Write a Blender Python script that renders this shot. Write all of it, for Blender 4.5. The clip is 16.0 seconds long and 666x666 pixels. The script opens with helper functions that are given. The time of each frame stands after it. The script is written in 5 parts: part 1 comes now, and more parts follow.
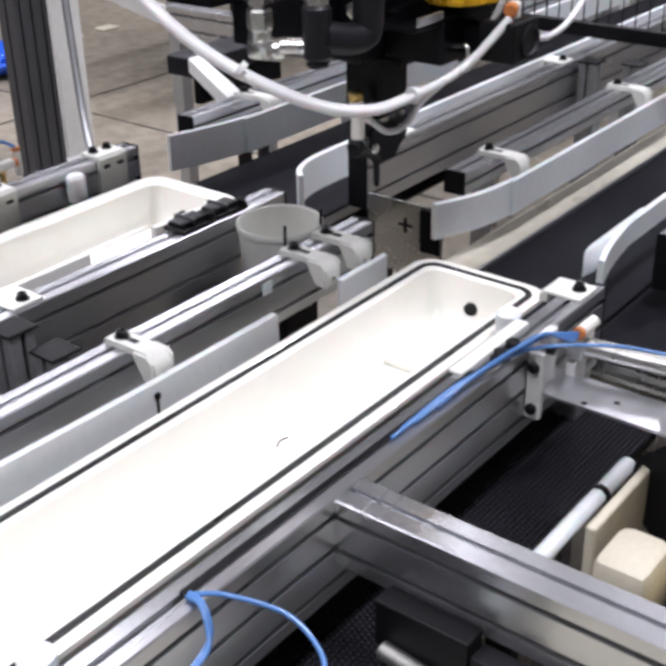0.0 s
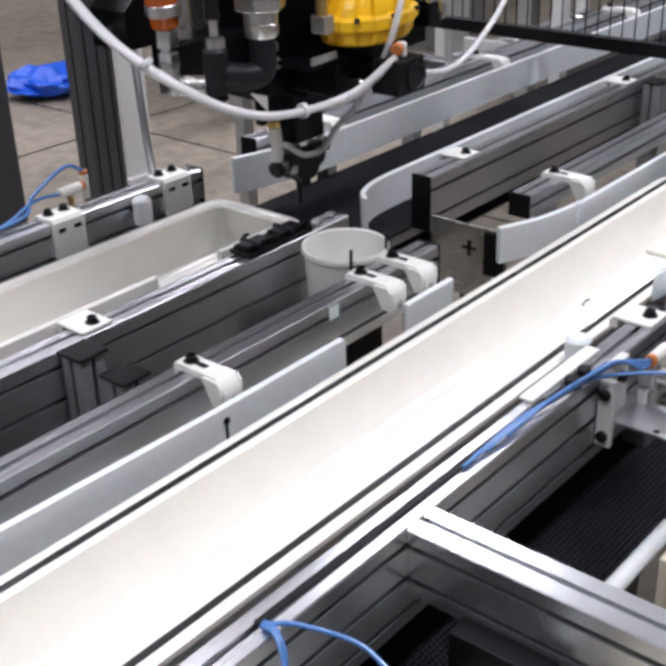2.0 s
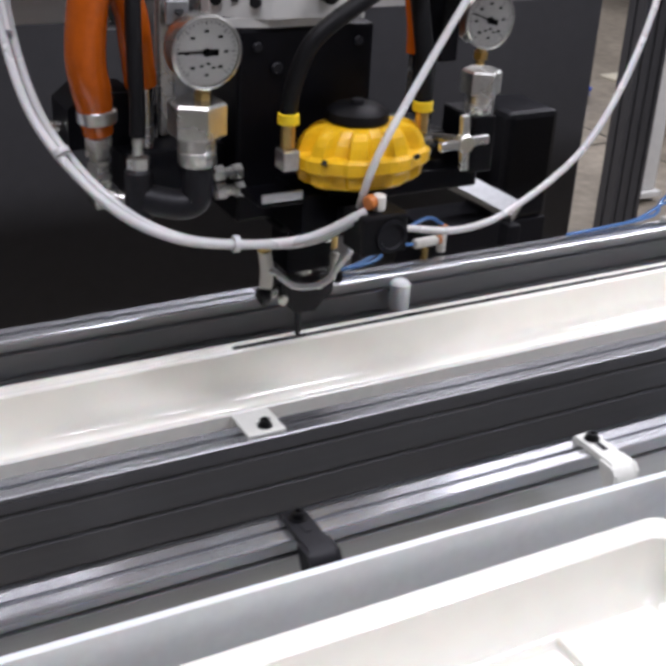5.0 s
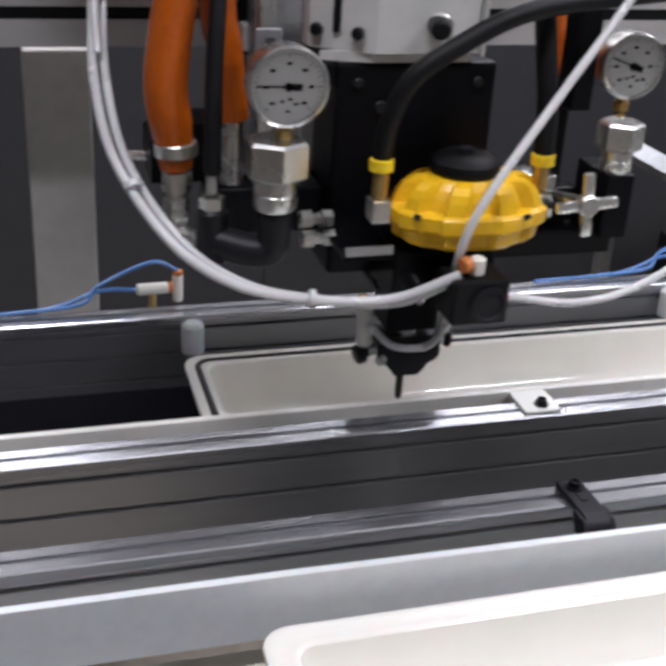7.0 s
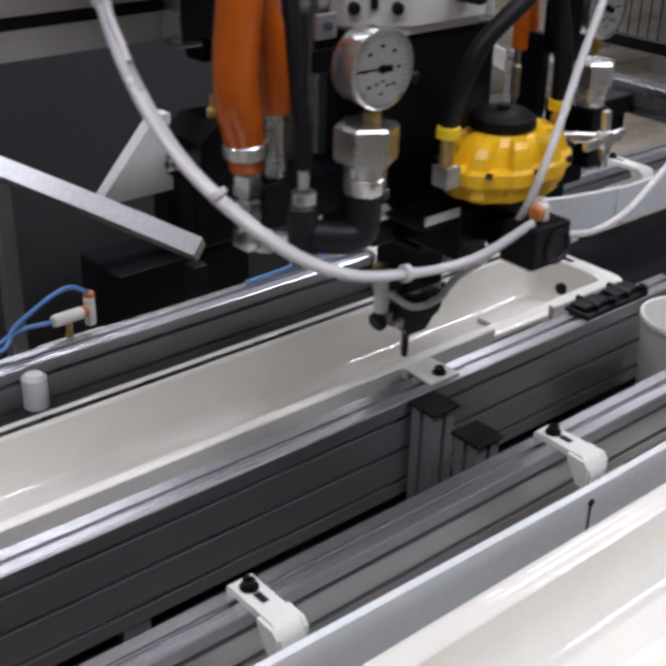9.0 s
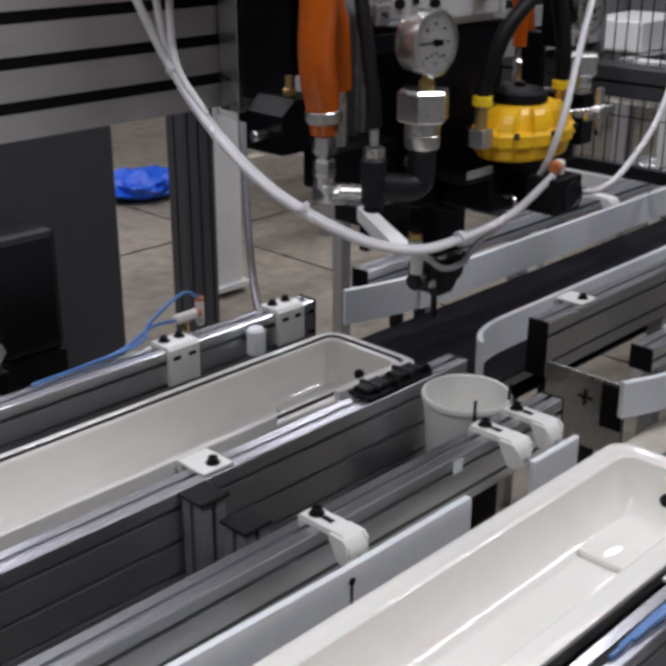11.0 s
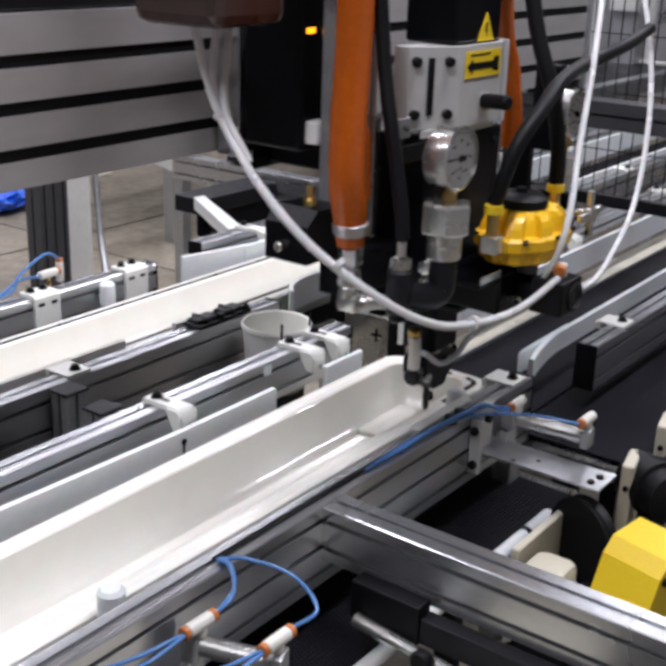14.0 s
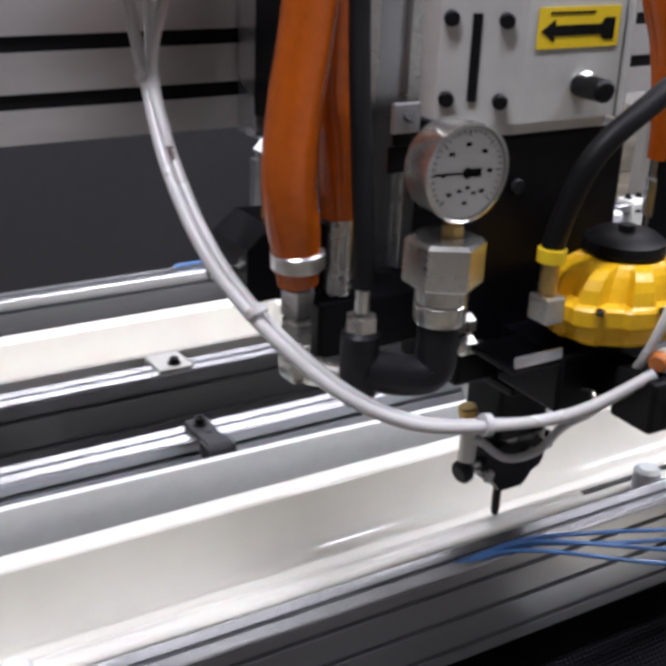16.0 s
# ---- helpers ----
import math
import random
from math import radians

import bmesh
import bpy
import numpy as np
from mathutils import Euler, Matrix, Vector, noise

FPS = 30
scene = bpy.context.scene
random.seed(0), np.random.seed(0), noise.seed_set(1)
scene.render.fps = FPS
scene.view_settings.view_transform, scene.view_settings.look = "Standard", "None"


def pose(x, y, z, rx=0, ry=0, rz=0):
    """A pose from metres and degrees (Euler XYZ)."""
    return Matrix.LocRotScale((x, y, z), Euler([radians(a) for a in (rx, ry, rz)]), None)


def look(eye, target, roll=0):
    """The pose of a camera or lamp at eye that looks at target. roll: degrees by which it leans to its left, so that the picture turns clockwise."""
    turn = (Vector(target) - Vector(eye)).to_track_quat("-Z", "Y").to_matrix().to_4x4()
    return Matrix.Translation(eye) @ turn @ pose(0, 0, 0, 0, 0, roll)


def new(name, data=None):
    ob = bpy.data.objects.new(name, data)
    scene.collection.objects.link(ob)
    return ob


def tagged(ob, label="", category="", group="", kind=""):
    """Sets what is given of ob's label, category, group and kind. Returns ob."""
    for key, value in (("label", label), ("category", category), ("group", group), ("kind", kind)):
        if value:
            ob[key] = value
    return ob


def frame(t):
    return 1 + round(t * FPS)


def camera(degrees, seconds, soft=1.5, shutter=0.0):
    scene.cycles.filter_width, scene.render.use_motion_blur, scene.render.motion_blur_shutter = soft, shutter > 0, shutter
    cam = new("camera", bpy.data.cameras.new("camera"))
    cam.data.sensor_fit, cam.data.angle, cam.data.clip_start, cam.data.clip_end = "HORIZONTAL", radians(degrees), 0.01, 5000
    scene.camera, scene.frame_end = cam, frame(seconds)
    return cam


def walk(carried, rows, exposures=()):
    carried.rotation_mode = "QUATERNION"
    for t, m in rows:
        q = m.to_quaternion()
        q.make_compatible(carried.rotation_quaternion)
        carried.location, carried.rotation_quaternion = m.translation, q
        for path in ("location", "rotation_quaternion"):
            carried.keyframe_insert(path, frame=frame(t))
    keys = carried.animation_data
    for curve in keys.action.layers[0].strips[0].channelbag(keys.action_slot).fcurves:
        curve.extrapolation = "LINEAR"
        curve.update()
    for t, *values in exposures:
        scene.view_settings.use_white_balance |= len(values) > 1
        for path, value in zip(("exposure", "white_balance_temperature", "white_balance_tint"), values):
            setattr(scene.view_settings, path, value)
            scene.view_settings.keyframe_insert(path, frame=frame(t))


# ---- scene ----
cam = camera(32.83, 16.0, soft=4.0, shutter=0.35)
PATH = [
    (0, (-1.0136, -1.2123, 1.7812), (0.0295, -0.3915, 1.0825), -1.00),
    (0.5, (-1.0338, -1.1981, 1.7961), (-0.0061, -0.3426, 1.1163), -1.14),
    (1, (-1.0313, -1.1839, 1.7927), (-0.0170, -0.3084, 1.1185), -1.41),
    (1.5, (-1.0263, -1.1791, 1.7942), (-0.0152, -0.3042, 1.1145), -1.78),
    (2, (-1.0244, -1.1845, 1.7941), (-0.0151, -0.3065, 1.1156), -1.99),
    (2.5, (-1.0239, -1.1801, 1.7952), (-0.0179, -0.2987, 1.1161), -1.82),
    (3, (-1.0456, -1.1595, 1.8020), (-0.0657, -0.2545, 1.1158), -0.60),
    (3.5, (-1.1513, -1.1388, 1.8197), (-0.2789, -0.1464, 1.1096), 0.23),
    (4, (-1.2911, -1.1071, 1.7919), (-0.5214, -0.0122, 1.1145), 1.75),
    (4.2, (-1.3614, -1.1084, 1.8111), (-0.6306, 0.0180, 1.1422), 2.27),
    (6.3, (-1.9331, -1.1910, 1.9018), (-1.5095, 0.0805, 1.2283), 4.18),
    (6.5, (-1.8528, -1.2388, 1.8602), (-1.5030, 0.0638, 1.2037), 4.28),
    (7, (-1.8281, -1.2114, 1.8594), (-1.4281, 0.0782, 1.2060), 3.42),
    (7.5, (-1.6395, -1.1673, 1.8206), (-1.0975, 0.0795, 1.1868), 2.98),
    (7.8, (-1.4864, -1.1015, 1.8107), (-0.7763, 0.0605, 1.1818), 2.91),
    (8, (-1.4047, -1.0535, 1.8543), (-0.6489, 0.0605, 1.1925), 2.86),
    (8.5, (-1.2026, -0.9480, 1.8009), (-0.3652, 0.1299, 1.1789), 1.20),
    (8.7, (-1.2059, -0.8669, 1.8732), (-0.3573, 0.1589, 1.1820), 1.98),
    (10.8, (-1.0375, -1.0496, 1.8413), (-0.0608, -0.0533, 1.2904), -0.67),
    (11, (-1.0488, -1.0492, 1.8548), (-0.0485, -0.0801, 1.2979), 0.15),
    (11.5, (-1.0703, -1.2198, 1.8313), (-0.0013, -0.3086, 1.3050), -0.78),
    (12, (-1.3320, -1.3347, 1.8635), (-0.2008, -0.5001, 1.3401), 1.96),
    (12.5, (-1.4114, -1.4618, 1.8379), (-0.2751, -0.6252, 1.3290), 1.15),
    (13, (-1.4431, -1.4964, 1.8566), (-0.3035, -0.6778, 1.3263), 1.43),
    (13.5, (-1.4474, -1.5023, 1.8553), (-0.3015, -0.6822, 1.3411), 1.56),
    (14, (-1.4617, -1.4956, 1.8651), (-0.3234, -0.6640, 1.3524), 1.87),
    (14.5, (-1.4775, -1.4962, 1.8732), (-0.3568, -0.6405, 1.3615), 2.52),
    (15, (-1.5601, -1.4958, 1.8589), (-0.5347, -0.5197, 1.3632), 1.95),
    (15.5, (-1.6984, -1.4879, 1.8326), (-0.8440, -0.3753, 1.3012), 1.50),
    (16, (-1.7540, -1.4683, 1.7973), (-1.0170, -0.2945, 1.2236), 2.43),
]
walk(cam, [(t, look(eye, target, roll)) for t, eye, target, roll in PATH],
     exposures=[(0.0, 0.32), (1.2, 0.15), (2.0, -0.03), (3.3, -0.19), (4.2, -0.04), (7.0, -0.05), (8.0, -0.09), (8.7, -0.28), (11.0, -0.6), (11.7, -0.59), (12.4, 0.01), (13.5, -0.03), (15.0, 0.14), (16.0, 0.18)])

# ---- light: the hall's own ceiling luminaires and a dim interior ----
world = bpy.data.worlds.new("hall")
scene.world = world
world.use_nodes = True
bg = world.node_tree.nodes["Background"]
bg.inputs[0].default_value = (0.86, 0.87, 1.0, 1)
bg.inputs[1].default_value = 0.30


def ceiling_lamp(x, y, z, lx, ly, power):
    data = bpy.data.lights.new("luminaire_light", "AREA")
    data.shape, data.size, data.size_y, data.energy = "RECTANGLE", lx, ly, power
    data.color = (0.91, 0.90, 1.0)
    ob = new("luminaire_light", data)
    ob.matrix_basis = pose(x, y, z)
    return ob


LAMPS = [(-2.2, -1.15), (0.6, -1.15), (3.4, -1.15), (-2.2, 1.9), (0.6, 1.9), (3.4, 1.9), (-2.2, 5.2), (1.4, 5.2), (5.2, 5.2), (6.5, 1.0), (-0.4, 3.6), (2.2, 3.6), (4.8, 3.6), (-2.4, 7.4), (1.0, 7.4), (4.4, 7.4)]
for lx, ly in LAMPS:
    ceiling_lamp(lx, ly, 4.45, 1.5, 0.30, 88 if ly < 0 else 66 if ly < 2 else 42)

# ---- materials ----
def mat(name, color, rough=0.5, metal=0.0, var=0.06, scale=30.0, bump=0.0, bscale=200.0, stretch=None, coat=0.0, trans=0.0, emit=0.0, rvar=0.08, sss=0.0, spec=0.5):
    """A surface with variation at two scales, in object space metres."""
    m = bpy.data.materials.new(name)
    m.use_nodes = True
    nt = m.node_tree
    b = nt.nodes["Principled BSDF"]
    tc = nt.nodes.new("ShaderNodeTexCoord")
    mp = nt.nodes.new("ShaderNodeMapping")
    nt.links.new(tc.outputs["Object"], mp.inputs["Vector"])
    if stretch:
        mp.inputs["Scale"].default_value = stretch
    n1 = nt.nodes.new("ShaderNodeTexNoise")
    n1.inputs["Scale"].default_value, n1.inputs["Detail"].default_value = scale * 0.15, 4
    n2 = nt.nodes.new("ShaderNodeTexNoise")
    n2.inputs["Scale"].default_value, n2.inputs["Detail"].default_value = scale * 3, 5
    for n in (n1, n2):
        nt.links.new(mp.outputs[0], n.inputs["Vector"])
    mix = nt.nodes.new("ShaderNodeMath")
    mix.operation = "ADD"
    nt.links.new(n1.outputs["Fac"], mix.inputs[0])
    nt.links.new(n2.outputs["Fac"], mix.inputs[1])
    ramp = nt.nodes.new("ShaderNodeMapRange")
    ramp.inputs["From Min"].default_value, ramp.inputs["From Max"].default_value = 0.6, 1.4
    ramp.inputs["To Min"].default_value, ramp.inputs["To Max"].default_value = 1 - var * 1.6, 1 + var
    nt.links.new(mix.outputs[0], ramp.inputs["Value"])
    mul = nt.nodes.new("ShaderNodeVectorMath")
    mul.operation = "MULTIPLY"
    mul.inputs[0].default_value = color
    nt.links.new(ramp.outputs[0], mul.inputs[1])
    nt.links.new(mul.outputs[0], b.inputs["Base Color"])
    rr = nt.nodes.new("ShaderNodeMapRange")
    rr.inputs["From Min"].default_value, rr.inputs["From Max"].default_value = 0.3, 0.7
    rr.inputs["To Min"].default_value, rr.inputs["To Max"].default_value = max(0.02, rough - rvar), min(1, rough + rvar)
    nt.links.new(n1.outputs["Fac"], rr.inputs["Value"])
    nt.links.new(rr.outputs[0], b.inputs["Roughness"])
    b.inputs["Metallic"].default_value = metal
    b.inputs["Specular IOR Level"].default_value = spec
    b.inputs["Coat Weight"].default_value = coat
    b.inputs["Transmission Weight"].default_value = trans
    if sss:
        b.inputs["Subsurface Weight"].default_value = sss
        b.inputs["Subsurface Scale"].default_value = 0.01
    if emit:
        b.inputs["Emission Color"].default_value = (*color, 1)
        b.inputs["Emission Strength"].default_value = emit
    if bump:
        n3 = nt.nodes.new("ShaderNodeTexNoise")
        n3.inputs["Scale"].default_value = bscale
        nt.links.new(mp.outputs[0], n3.inputs["Vector"])
        bp = nt.nodes.new("ShaderNodeBump")
        bp.inputs["Strength"].default_value, bp.inputs["Distance"].default_value = bump, 0.002
        nt.links.new(n3.outputs["Fac"], bp.inputs["Height"])
        nt.links.new(bp.outputs[0], b.inputs["Normal"])
    return m


ALU = mat("anodised_aluminium", (0.57, 0.58, 0.60), 0.27, 0.90, 0.06, 20, stretch=(0.06, 1, 1), rvar=0.04)
ALU_DULL = mat("dull_aluminium", (0.48, 0.49, 0.50), 0.45, 0.85, 0.12, 25)
STEEL = mat("zinc_plated_steel", (0.66, 0.66, 0.63), 0.28, 0.95, 0.12, 60)
DARK_STEEL = mat("blackened_steel", (0.014, 0.014, 0.017), 0.42, 0.2, 0.2, 40, spec=0.28)
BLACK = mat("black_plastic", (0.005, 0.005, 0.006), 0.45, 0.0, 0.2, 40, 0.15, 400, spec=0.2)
BLACK_BOX = mat("black_painted_metal", (0.003, 0.003, 0.0045), 0.36, 0.0, 0.25, 25, spec=0.16)
RUBBER = mat("black_rubber_hose", (0.006, 0.006, 0.007), 0.5, 0.0, 0.2, 60, spec=0.22)
BELT = mat("dark_conveyor_belt", (0.007, 0.007, 0.010), 0.65, 0.0, 0.25, 15, 0.35, 900, spec=0.10)
MESHBELT = mat("dark_link_belt", (0.017, 0.017, 0.022), 0.5, 0.0, 0.25, 40, 0.2, 300, spec=0.25)
TUB = mat("cream_white_plastic", (0.83, 0.815, 0.75), 0.085, 0.0, 0.03, 6, 0.05, 14, sss=0.08, rvar=0.05)
TUB_GUIDE = mat("cream_guide_plastic", (0.70, 0.69, 0.64), 0.35, 0.0, 0.05, 20, 0.05, 200, sss=0.1)
BEAM_ALU = mat("satin_beam_aluminium", (0.56, 0.55, 0.54), 0.42, 0.55, 0.10, 9, stretch=(0.3, 1, 1))
GUIDE = mat("white_guide_plastic", (0.76, 0.79, 0.80), 0.38, 0.0, 0.05, 20, 0.05, 200, sss=0.15)
BRACKET = mat("white_printed_plastic", (0.74, 0.74, 0.69), 0.48, 0.0, 0.06, 60, 0.15, 700)
STRIP = mat("beige_wear_strip", (0.55, 0.52, 0.43), 0.35, 0.0, 0.12, 12)
SEAL = mat("black_sealant", (0.007, 0.007, 0.007), 0.32, 0.0, 0.1, 80, 0.1, 300, spec=0.3)
ORANGE = mat("orange_silicone_sleeve", (0.44, 0.088, 0.006), 0.15, 0.0, 0.14, 25, 0.35, 45)
YELLOW = mat("yellow_painted_casting", (0.86, 0.50, 0.012), 0.36, 0.0, 0.08, 40, 0.15, 300)
YELLOW_SIGN = mat("yellow_sign_paint", (0.88, 0.62, 0.02), 0.4, 0.0, 0.04, 40)
TUBE = mat("milky_plastic_tube", (0.80, 0.80, 0.80), 0.25, 0.0, 0.04, 60, trans=0.25, sss=0.1)
BLUE_TUBE = mat("blue_pneumatic_tube", (0.12, 0.28, 0.62), 0.2, 0.0, 0.1, 60, trans=0.3)
BLUE = mat("blue_plastic", (0.015, 0.10, 0.62), 0.3, 0.0, 0.1, 30)
BRASS = mat("brass_fitting", (0.60, 0.42, 0.16), 0.3, 0.9, 0.15, 80)
FITTING = mat("white_fitting_plastic", (0.72, 0.70, 0.64), 0.4, 0.0, 0.08, 80)
ORANGE_RING = mat("orange_release_ring", (0.50, 0.16, 0.035), 0.4, 0.0, 0.1, 80)
DIAL = mat("white_dial_enamel", (0.80, 0.80, 0.77), 0.3, 0.0, 0.02, 40)
PAINT_WHITE = mat("white_painted_steel", (0.66, 0.66, 0.64), 0.4, 0.0, 0.06, 12)
HOUSING = mat("white_powder_coat", (0.58, 0.58, 0.56), 0.36, 0.1, 0.06, 14)
POST_PAINT = mat("beige_grey_post_paint", (0.50, 0.48, 0.44), 0.42, 0.0, 0.10, 10)
PANEL = mat("dark_grey_panel", (0.052, 0.052, 0.056), 0.45, 0.0, 0.08, 8, 0.05, 300, spec=0.3)
FLOOR = mat("worn_concrete", (0.27, 0.235, 0.185), 0.5, 0.0, 0.35, 4, 0.2, 120)
CEILING = mat("white_ceiling_sheet", (0.70, 0.70, 0.70), 0.6, 0.0, 0.06, 3)
WALL = mat("hall_wall_paint", (0.42, 0.42, 0.43), 0.7, 0.0, 0.1, 3)
CREAM = mat("cream_cast_plastic", (0.56, 0.52, 0.41), 0.45, 0.0, 0.06, 30)
AMBER = mat("amber_indicator", (1.0, 0.36, 0.01), 0.3, emit=2.2)


# ---- mesh helpers ----
def bm_mesh(name, bm, material):
    me = bpy.data.meshes.new(name)
    bm.to_mesh(me)
    bm.free()
    me.materials.append(material)
    return me


def part(name, bm, material, parent=None, label="", smooth=False):
    """One bmesh as one mesh object under a thing or a part."""
    me = bm_mesh(name, bm, material)
    if smooth:
        for p in me.polygons:
            p.use_smooth = True
        me.set_sharp_from_angle(angle=radians(38))
    ob = new(name, me)
    ob.parent = parent
    if label:
        ob["label"] = label
    return ob


def empty(name, m=None):
    ob = new(name)
    ob.empty_display_size = 0.05
    if m is not None:
        ob.matrix_basis = m
    return ob


def add_box(bm, x0, x1, y0, y1, z0, z1, bev=0.0, m=None):
    vs = [bm.verts.new((x, y, z)) for x in (x0, x1) for y in (y0, y1) for z in (z0, z1)]
    fs = [bm.faces.new([vs[i] for i in q]) for q in ((0, 1, 3, 2), (4, 6, 7, 5), (0, 4, 5, 1), (2, 3, 7, 6), (0, 2, 6, 4), (1, 5, 7, 3))]
    geo = vs
    if bev:
        es = list({e for f in fs for e in f.edges})
        r = bmesh.ops.bevel(bm, geom=es, offset=bev, segments=2, affect="EDGES", profile=0.5)
        geo = list({v for f in r["faces"] for v in f.verts} | {v for v in vs if v.is_valid})
    if m is not None:
        bmesh.ops.transform(bm, matrix=m, verts=geo)
    return geo


def box(x0, x1, y0, y1, z0, z1, bev=0.0, m=None):
    bm = bmesh.new()
    add_box(bm, x0, x1, y0, y1, z0, z1, bev, m)
    return bm


def add_lathe(bm, profile, seg=24, m=None, ang=2 * math.pi):
    """profile: (radius, height) pairs turned about z."""
    rings = []
    for r, h in profile:
        if r < 1e-6:
            rings.append([bm.verts.new((0, 0, h))])
        else:
            rings.append([bm.verts.new((r * math.cos(ang * i / seg), r * math.sin(ang * i / seg), h)) for i in range(seg)])
    for a, b in zip(rings, rings[1:]):
        for i in range(seg):
            j = (i + 1) % seg
            q = [a[i % len(a)], a[j % len(a)], b[j % len(b)], b[i % len(b)]]
            u = []
            for v in q:
                if v not in u:
                    u.append(v)
            if len(u) > 2:
                try:
                    bm.faces.new(u)
                except ValueError:
                    pass
    geo = [v for r in rings for v in r]
    if m is not None:
        bmesh.ops.transform(bm, matrix=m, verts=geo)
    return geo


def lathe(profile, seg=24, m=None):
    bm = bmesh.new()
    add_lathe(bm, profile, seg, m)
    bmesh.ops.recalc_face_normals(bm, faces=bm.faces)
    return bm


def cyl(r, h, bev=0.0, seg=24):
    """A closed turned cylinder from z 0 to h."""
    b = min(bev, r * 0.5, h * 0.45)
    if b:
        return [(0, 0), (r - b, 0), (r, b), (r, h - b), (r - b, h), (0, h)]
    return [(0, 0), (r, 0), (r, h), (0, h)]


def rod(a, b, r, bev=0.0, seg=20):
    """A turned cylinder from point a to point b."""
    a, b = Vector(a), Vector(b)
    d = b - a
    m = Matrix.Translation(a) @ d.to_track_quat("Z", "Y").to_matrix().to_4x4()
    return lathe(cyl(r, d.length, bev), seg, m)


def smooth_path(pts, n=10):
    """Catmull-Rom through the points."""
    P = [Vector(p) for p in pts]
    P = [2 * P[0] - P[1]] + P + [2 * P[-1] - P[-2]]
    out = []
    for i in range(1, len(P) - 2):
        for k in range(n):
            t = k / n
            a, b, c, d = P[i - 1], P[i], P[i + 1], P[i + 2]
            out.append(0.5 * (2 * b + (c - a) * t + (2 * a - 5 * b + 4 * c - d) * t * t + (3 * b - a - 3 * c + d) * t ** 3))
    out.append(P[-2])
    return out


def add_tube(bm, pts, r, seg=12, n=10, radii=None):
    path = smooth_path(pts, n)
    ref = Vector((0, 0, 1))
    rings = []
    for i, p in enumerate(path):
        d = (path[min(i + 1, len(path) - 1)] - path[max(i - 1, 0)]).normalized()
        if i == 0:
            side = d.cross(ref if abs(d.z) < 0.9 else Vector((1, 0, 0))).normalized()
        else:
            side = (side - d * side.dot(d)).normalized()
        up = side.cross(d)
        rr = r if radii is None else float(np.interp(i / (len(path) - 1), [k / (len(radii) - 1) for k in range(len(radii))], radii))
        rings.append([bm.verts.new(p + rr * (math.cos(2 * math.pi * k / seg) * side + math.sin(2 * math.pi * k / seg) * up)) for k in range(seg)])
    for a, b in zip(rings, rings[1:]):
        for k in range(seg):
            bm.faces.new((a[k], a[(k + 1) % seg], b[(k + 1) % seg], b[k]))
    bm.faces.new(rings[0][::-1])
    bm.faces.new(rings[-1])


def tube(pts, r, seg=12, n=10, radii=None):
    bm = bmesh.new()
    add_tube(bm, pts, r, seg, n, radii)
    bmesh.ops.recalc_face_normals(bm, faces=bm.faces)
    return bm


def extrude_poly(poly, axis, a, b):
    """A closed polygon of (u, v) drawn out along x ('x': u=y, v=z), y (u=x, v=z) or z (u=x, v=y)."""
    bm = bmesh.new()
    def place(u, v, w):
        return {"x": (w, u, v), "y": (u, w, v), "z": (u, v, w)}[axis]
    lo = [bm.verts.new(place(u, v, a)) for u, v in poly]
    hi = [bm.verts.new(place(u, v, b)) for u, v in poly]
    n = len(poly)
    for i in range(n):
        bm.faces.new((lo[i], lo[(i + 1) % n], hi[(i + 1) % n], hi[i]))
    bm.faces.new(lo[::-1])
    bm.faces.new(hi)
    bmesh.ops.recalc_face_normals(bm, faces=bm.faces)
    return bm


def slot_profile(w, h, nx, nz, s=0.009, d=0.012, c=0.002):
    """Outline of a T-slot extrusion, centred in u, top at v=0: nx slots on top and below, nz on each side."""
    def edge(p, q, n):
        p, q = Vector(p), Vector(q)
        L = (q - p).length
        e = (q - p) / L
        inn = Vector((-e.y, e.x))
        pts = [p + e * c]
        for i in range(n):
            m = p + e * L * (i + 0.5) / n
            pts += [m - e * s / 2, m - e * s / 2 + inn * 0.003, m - e * s * 0.9 + inn * 0.004, m - e * s * 0.9 + inn * d,
                    m + e * s * 0.9 + inn * d, m + e * s * 0.9 + inn * 0.004, m + e * s / 2 + inn * 0.003, m + e * s / 2]
        return pts + [q - e * c]
    x = w / 2
    out = []
    for p, q, n in (((-x, -h), (x, -h), nx), ((x, -h), (x, 0), nz), ((x, 0), (-x, 0), nx), ((-x, 0), (-x, -h), nz)):
        out += edge(p, q, n)
    return [(v.x, v.y) for v in out]

# ---- setting: floor, walls, ceiling ----
def structure(name, bm, material, label, category):
    ob = part(name, bm, material)
    return tagged(ob, label, category, kind="structure")


structure("floor", box(-9, 12, -6, 12, -0.2, 0.0), FLOOR, "worn brownish concrete factory floor with dark joints", "floor")
structure("ceiling", box(-9.2, 12.2, -6.2, 12.2, 4.6, 4.8), CEILING, "pale sheet factory ceiling over the line", "ceiling")
structure("wall_north", box(-9.2, 12.2, 12.0, 12.2, 0.0, 4.6), WALL, "grey painted factory wall", "wall")
structure("wall_south", box(-9.2, 12.2, -6.2, -6.0, 0.0, 4.6), WALL, "grey painted factory wall", "wall")
structure("wall_west", box(-9.2, -9.0, -6.0, 12.0, 0.0, 4.6), WALL, "grey painted factory wall", "wall")
structure("wall_east", box(12.0, 12.2, -6.0, 12.0, 0.0, 4.6), WALL, "grey painted factory wall", "wall")
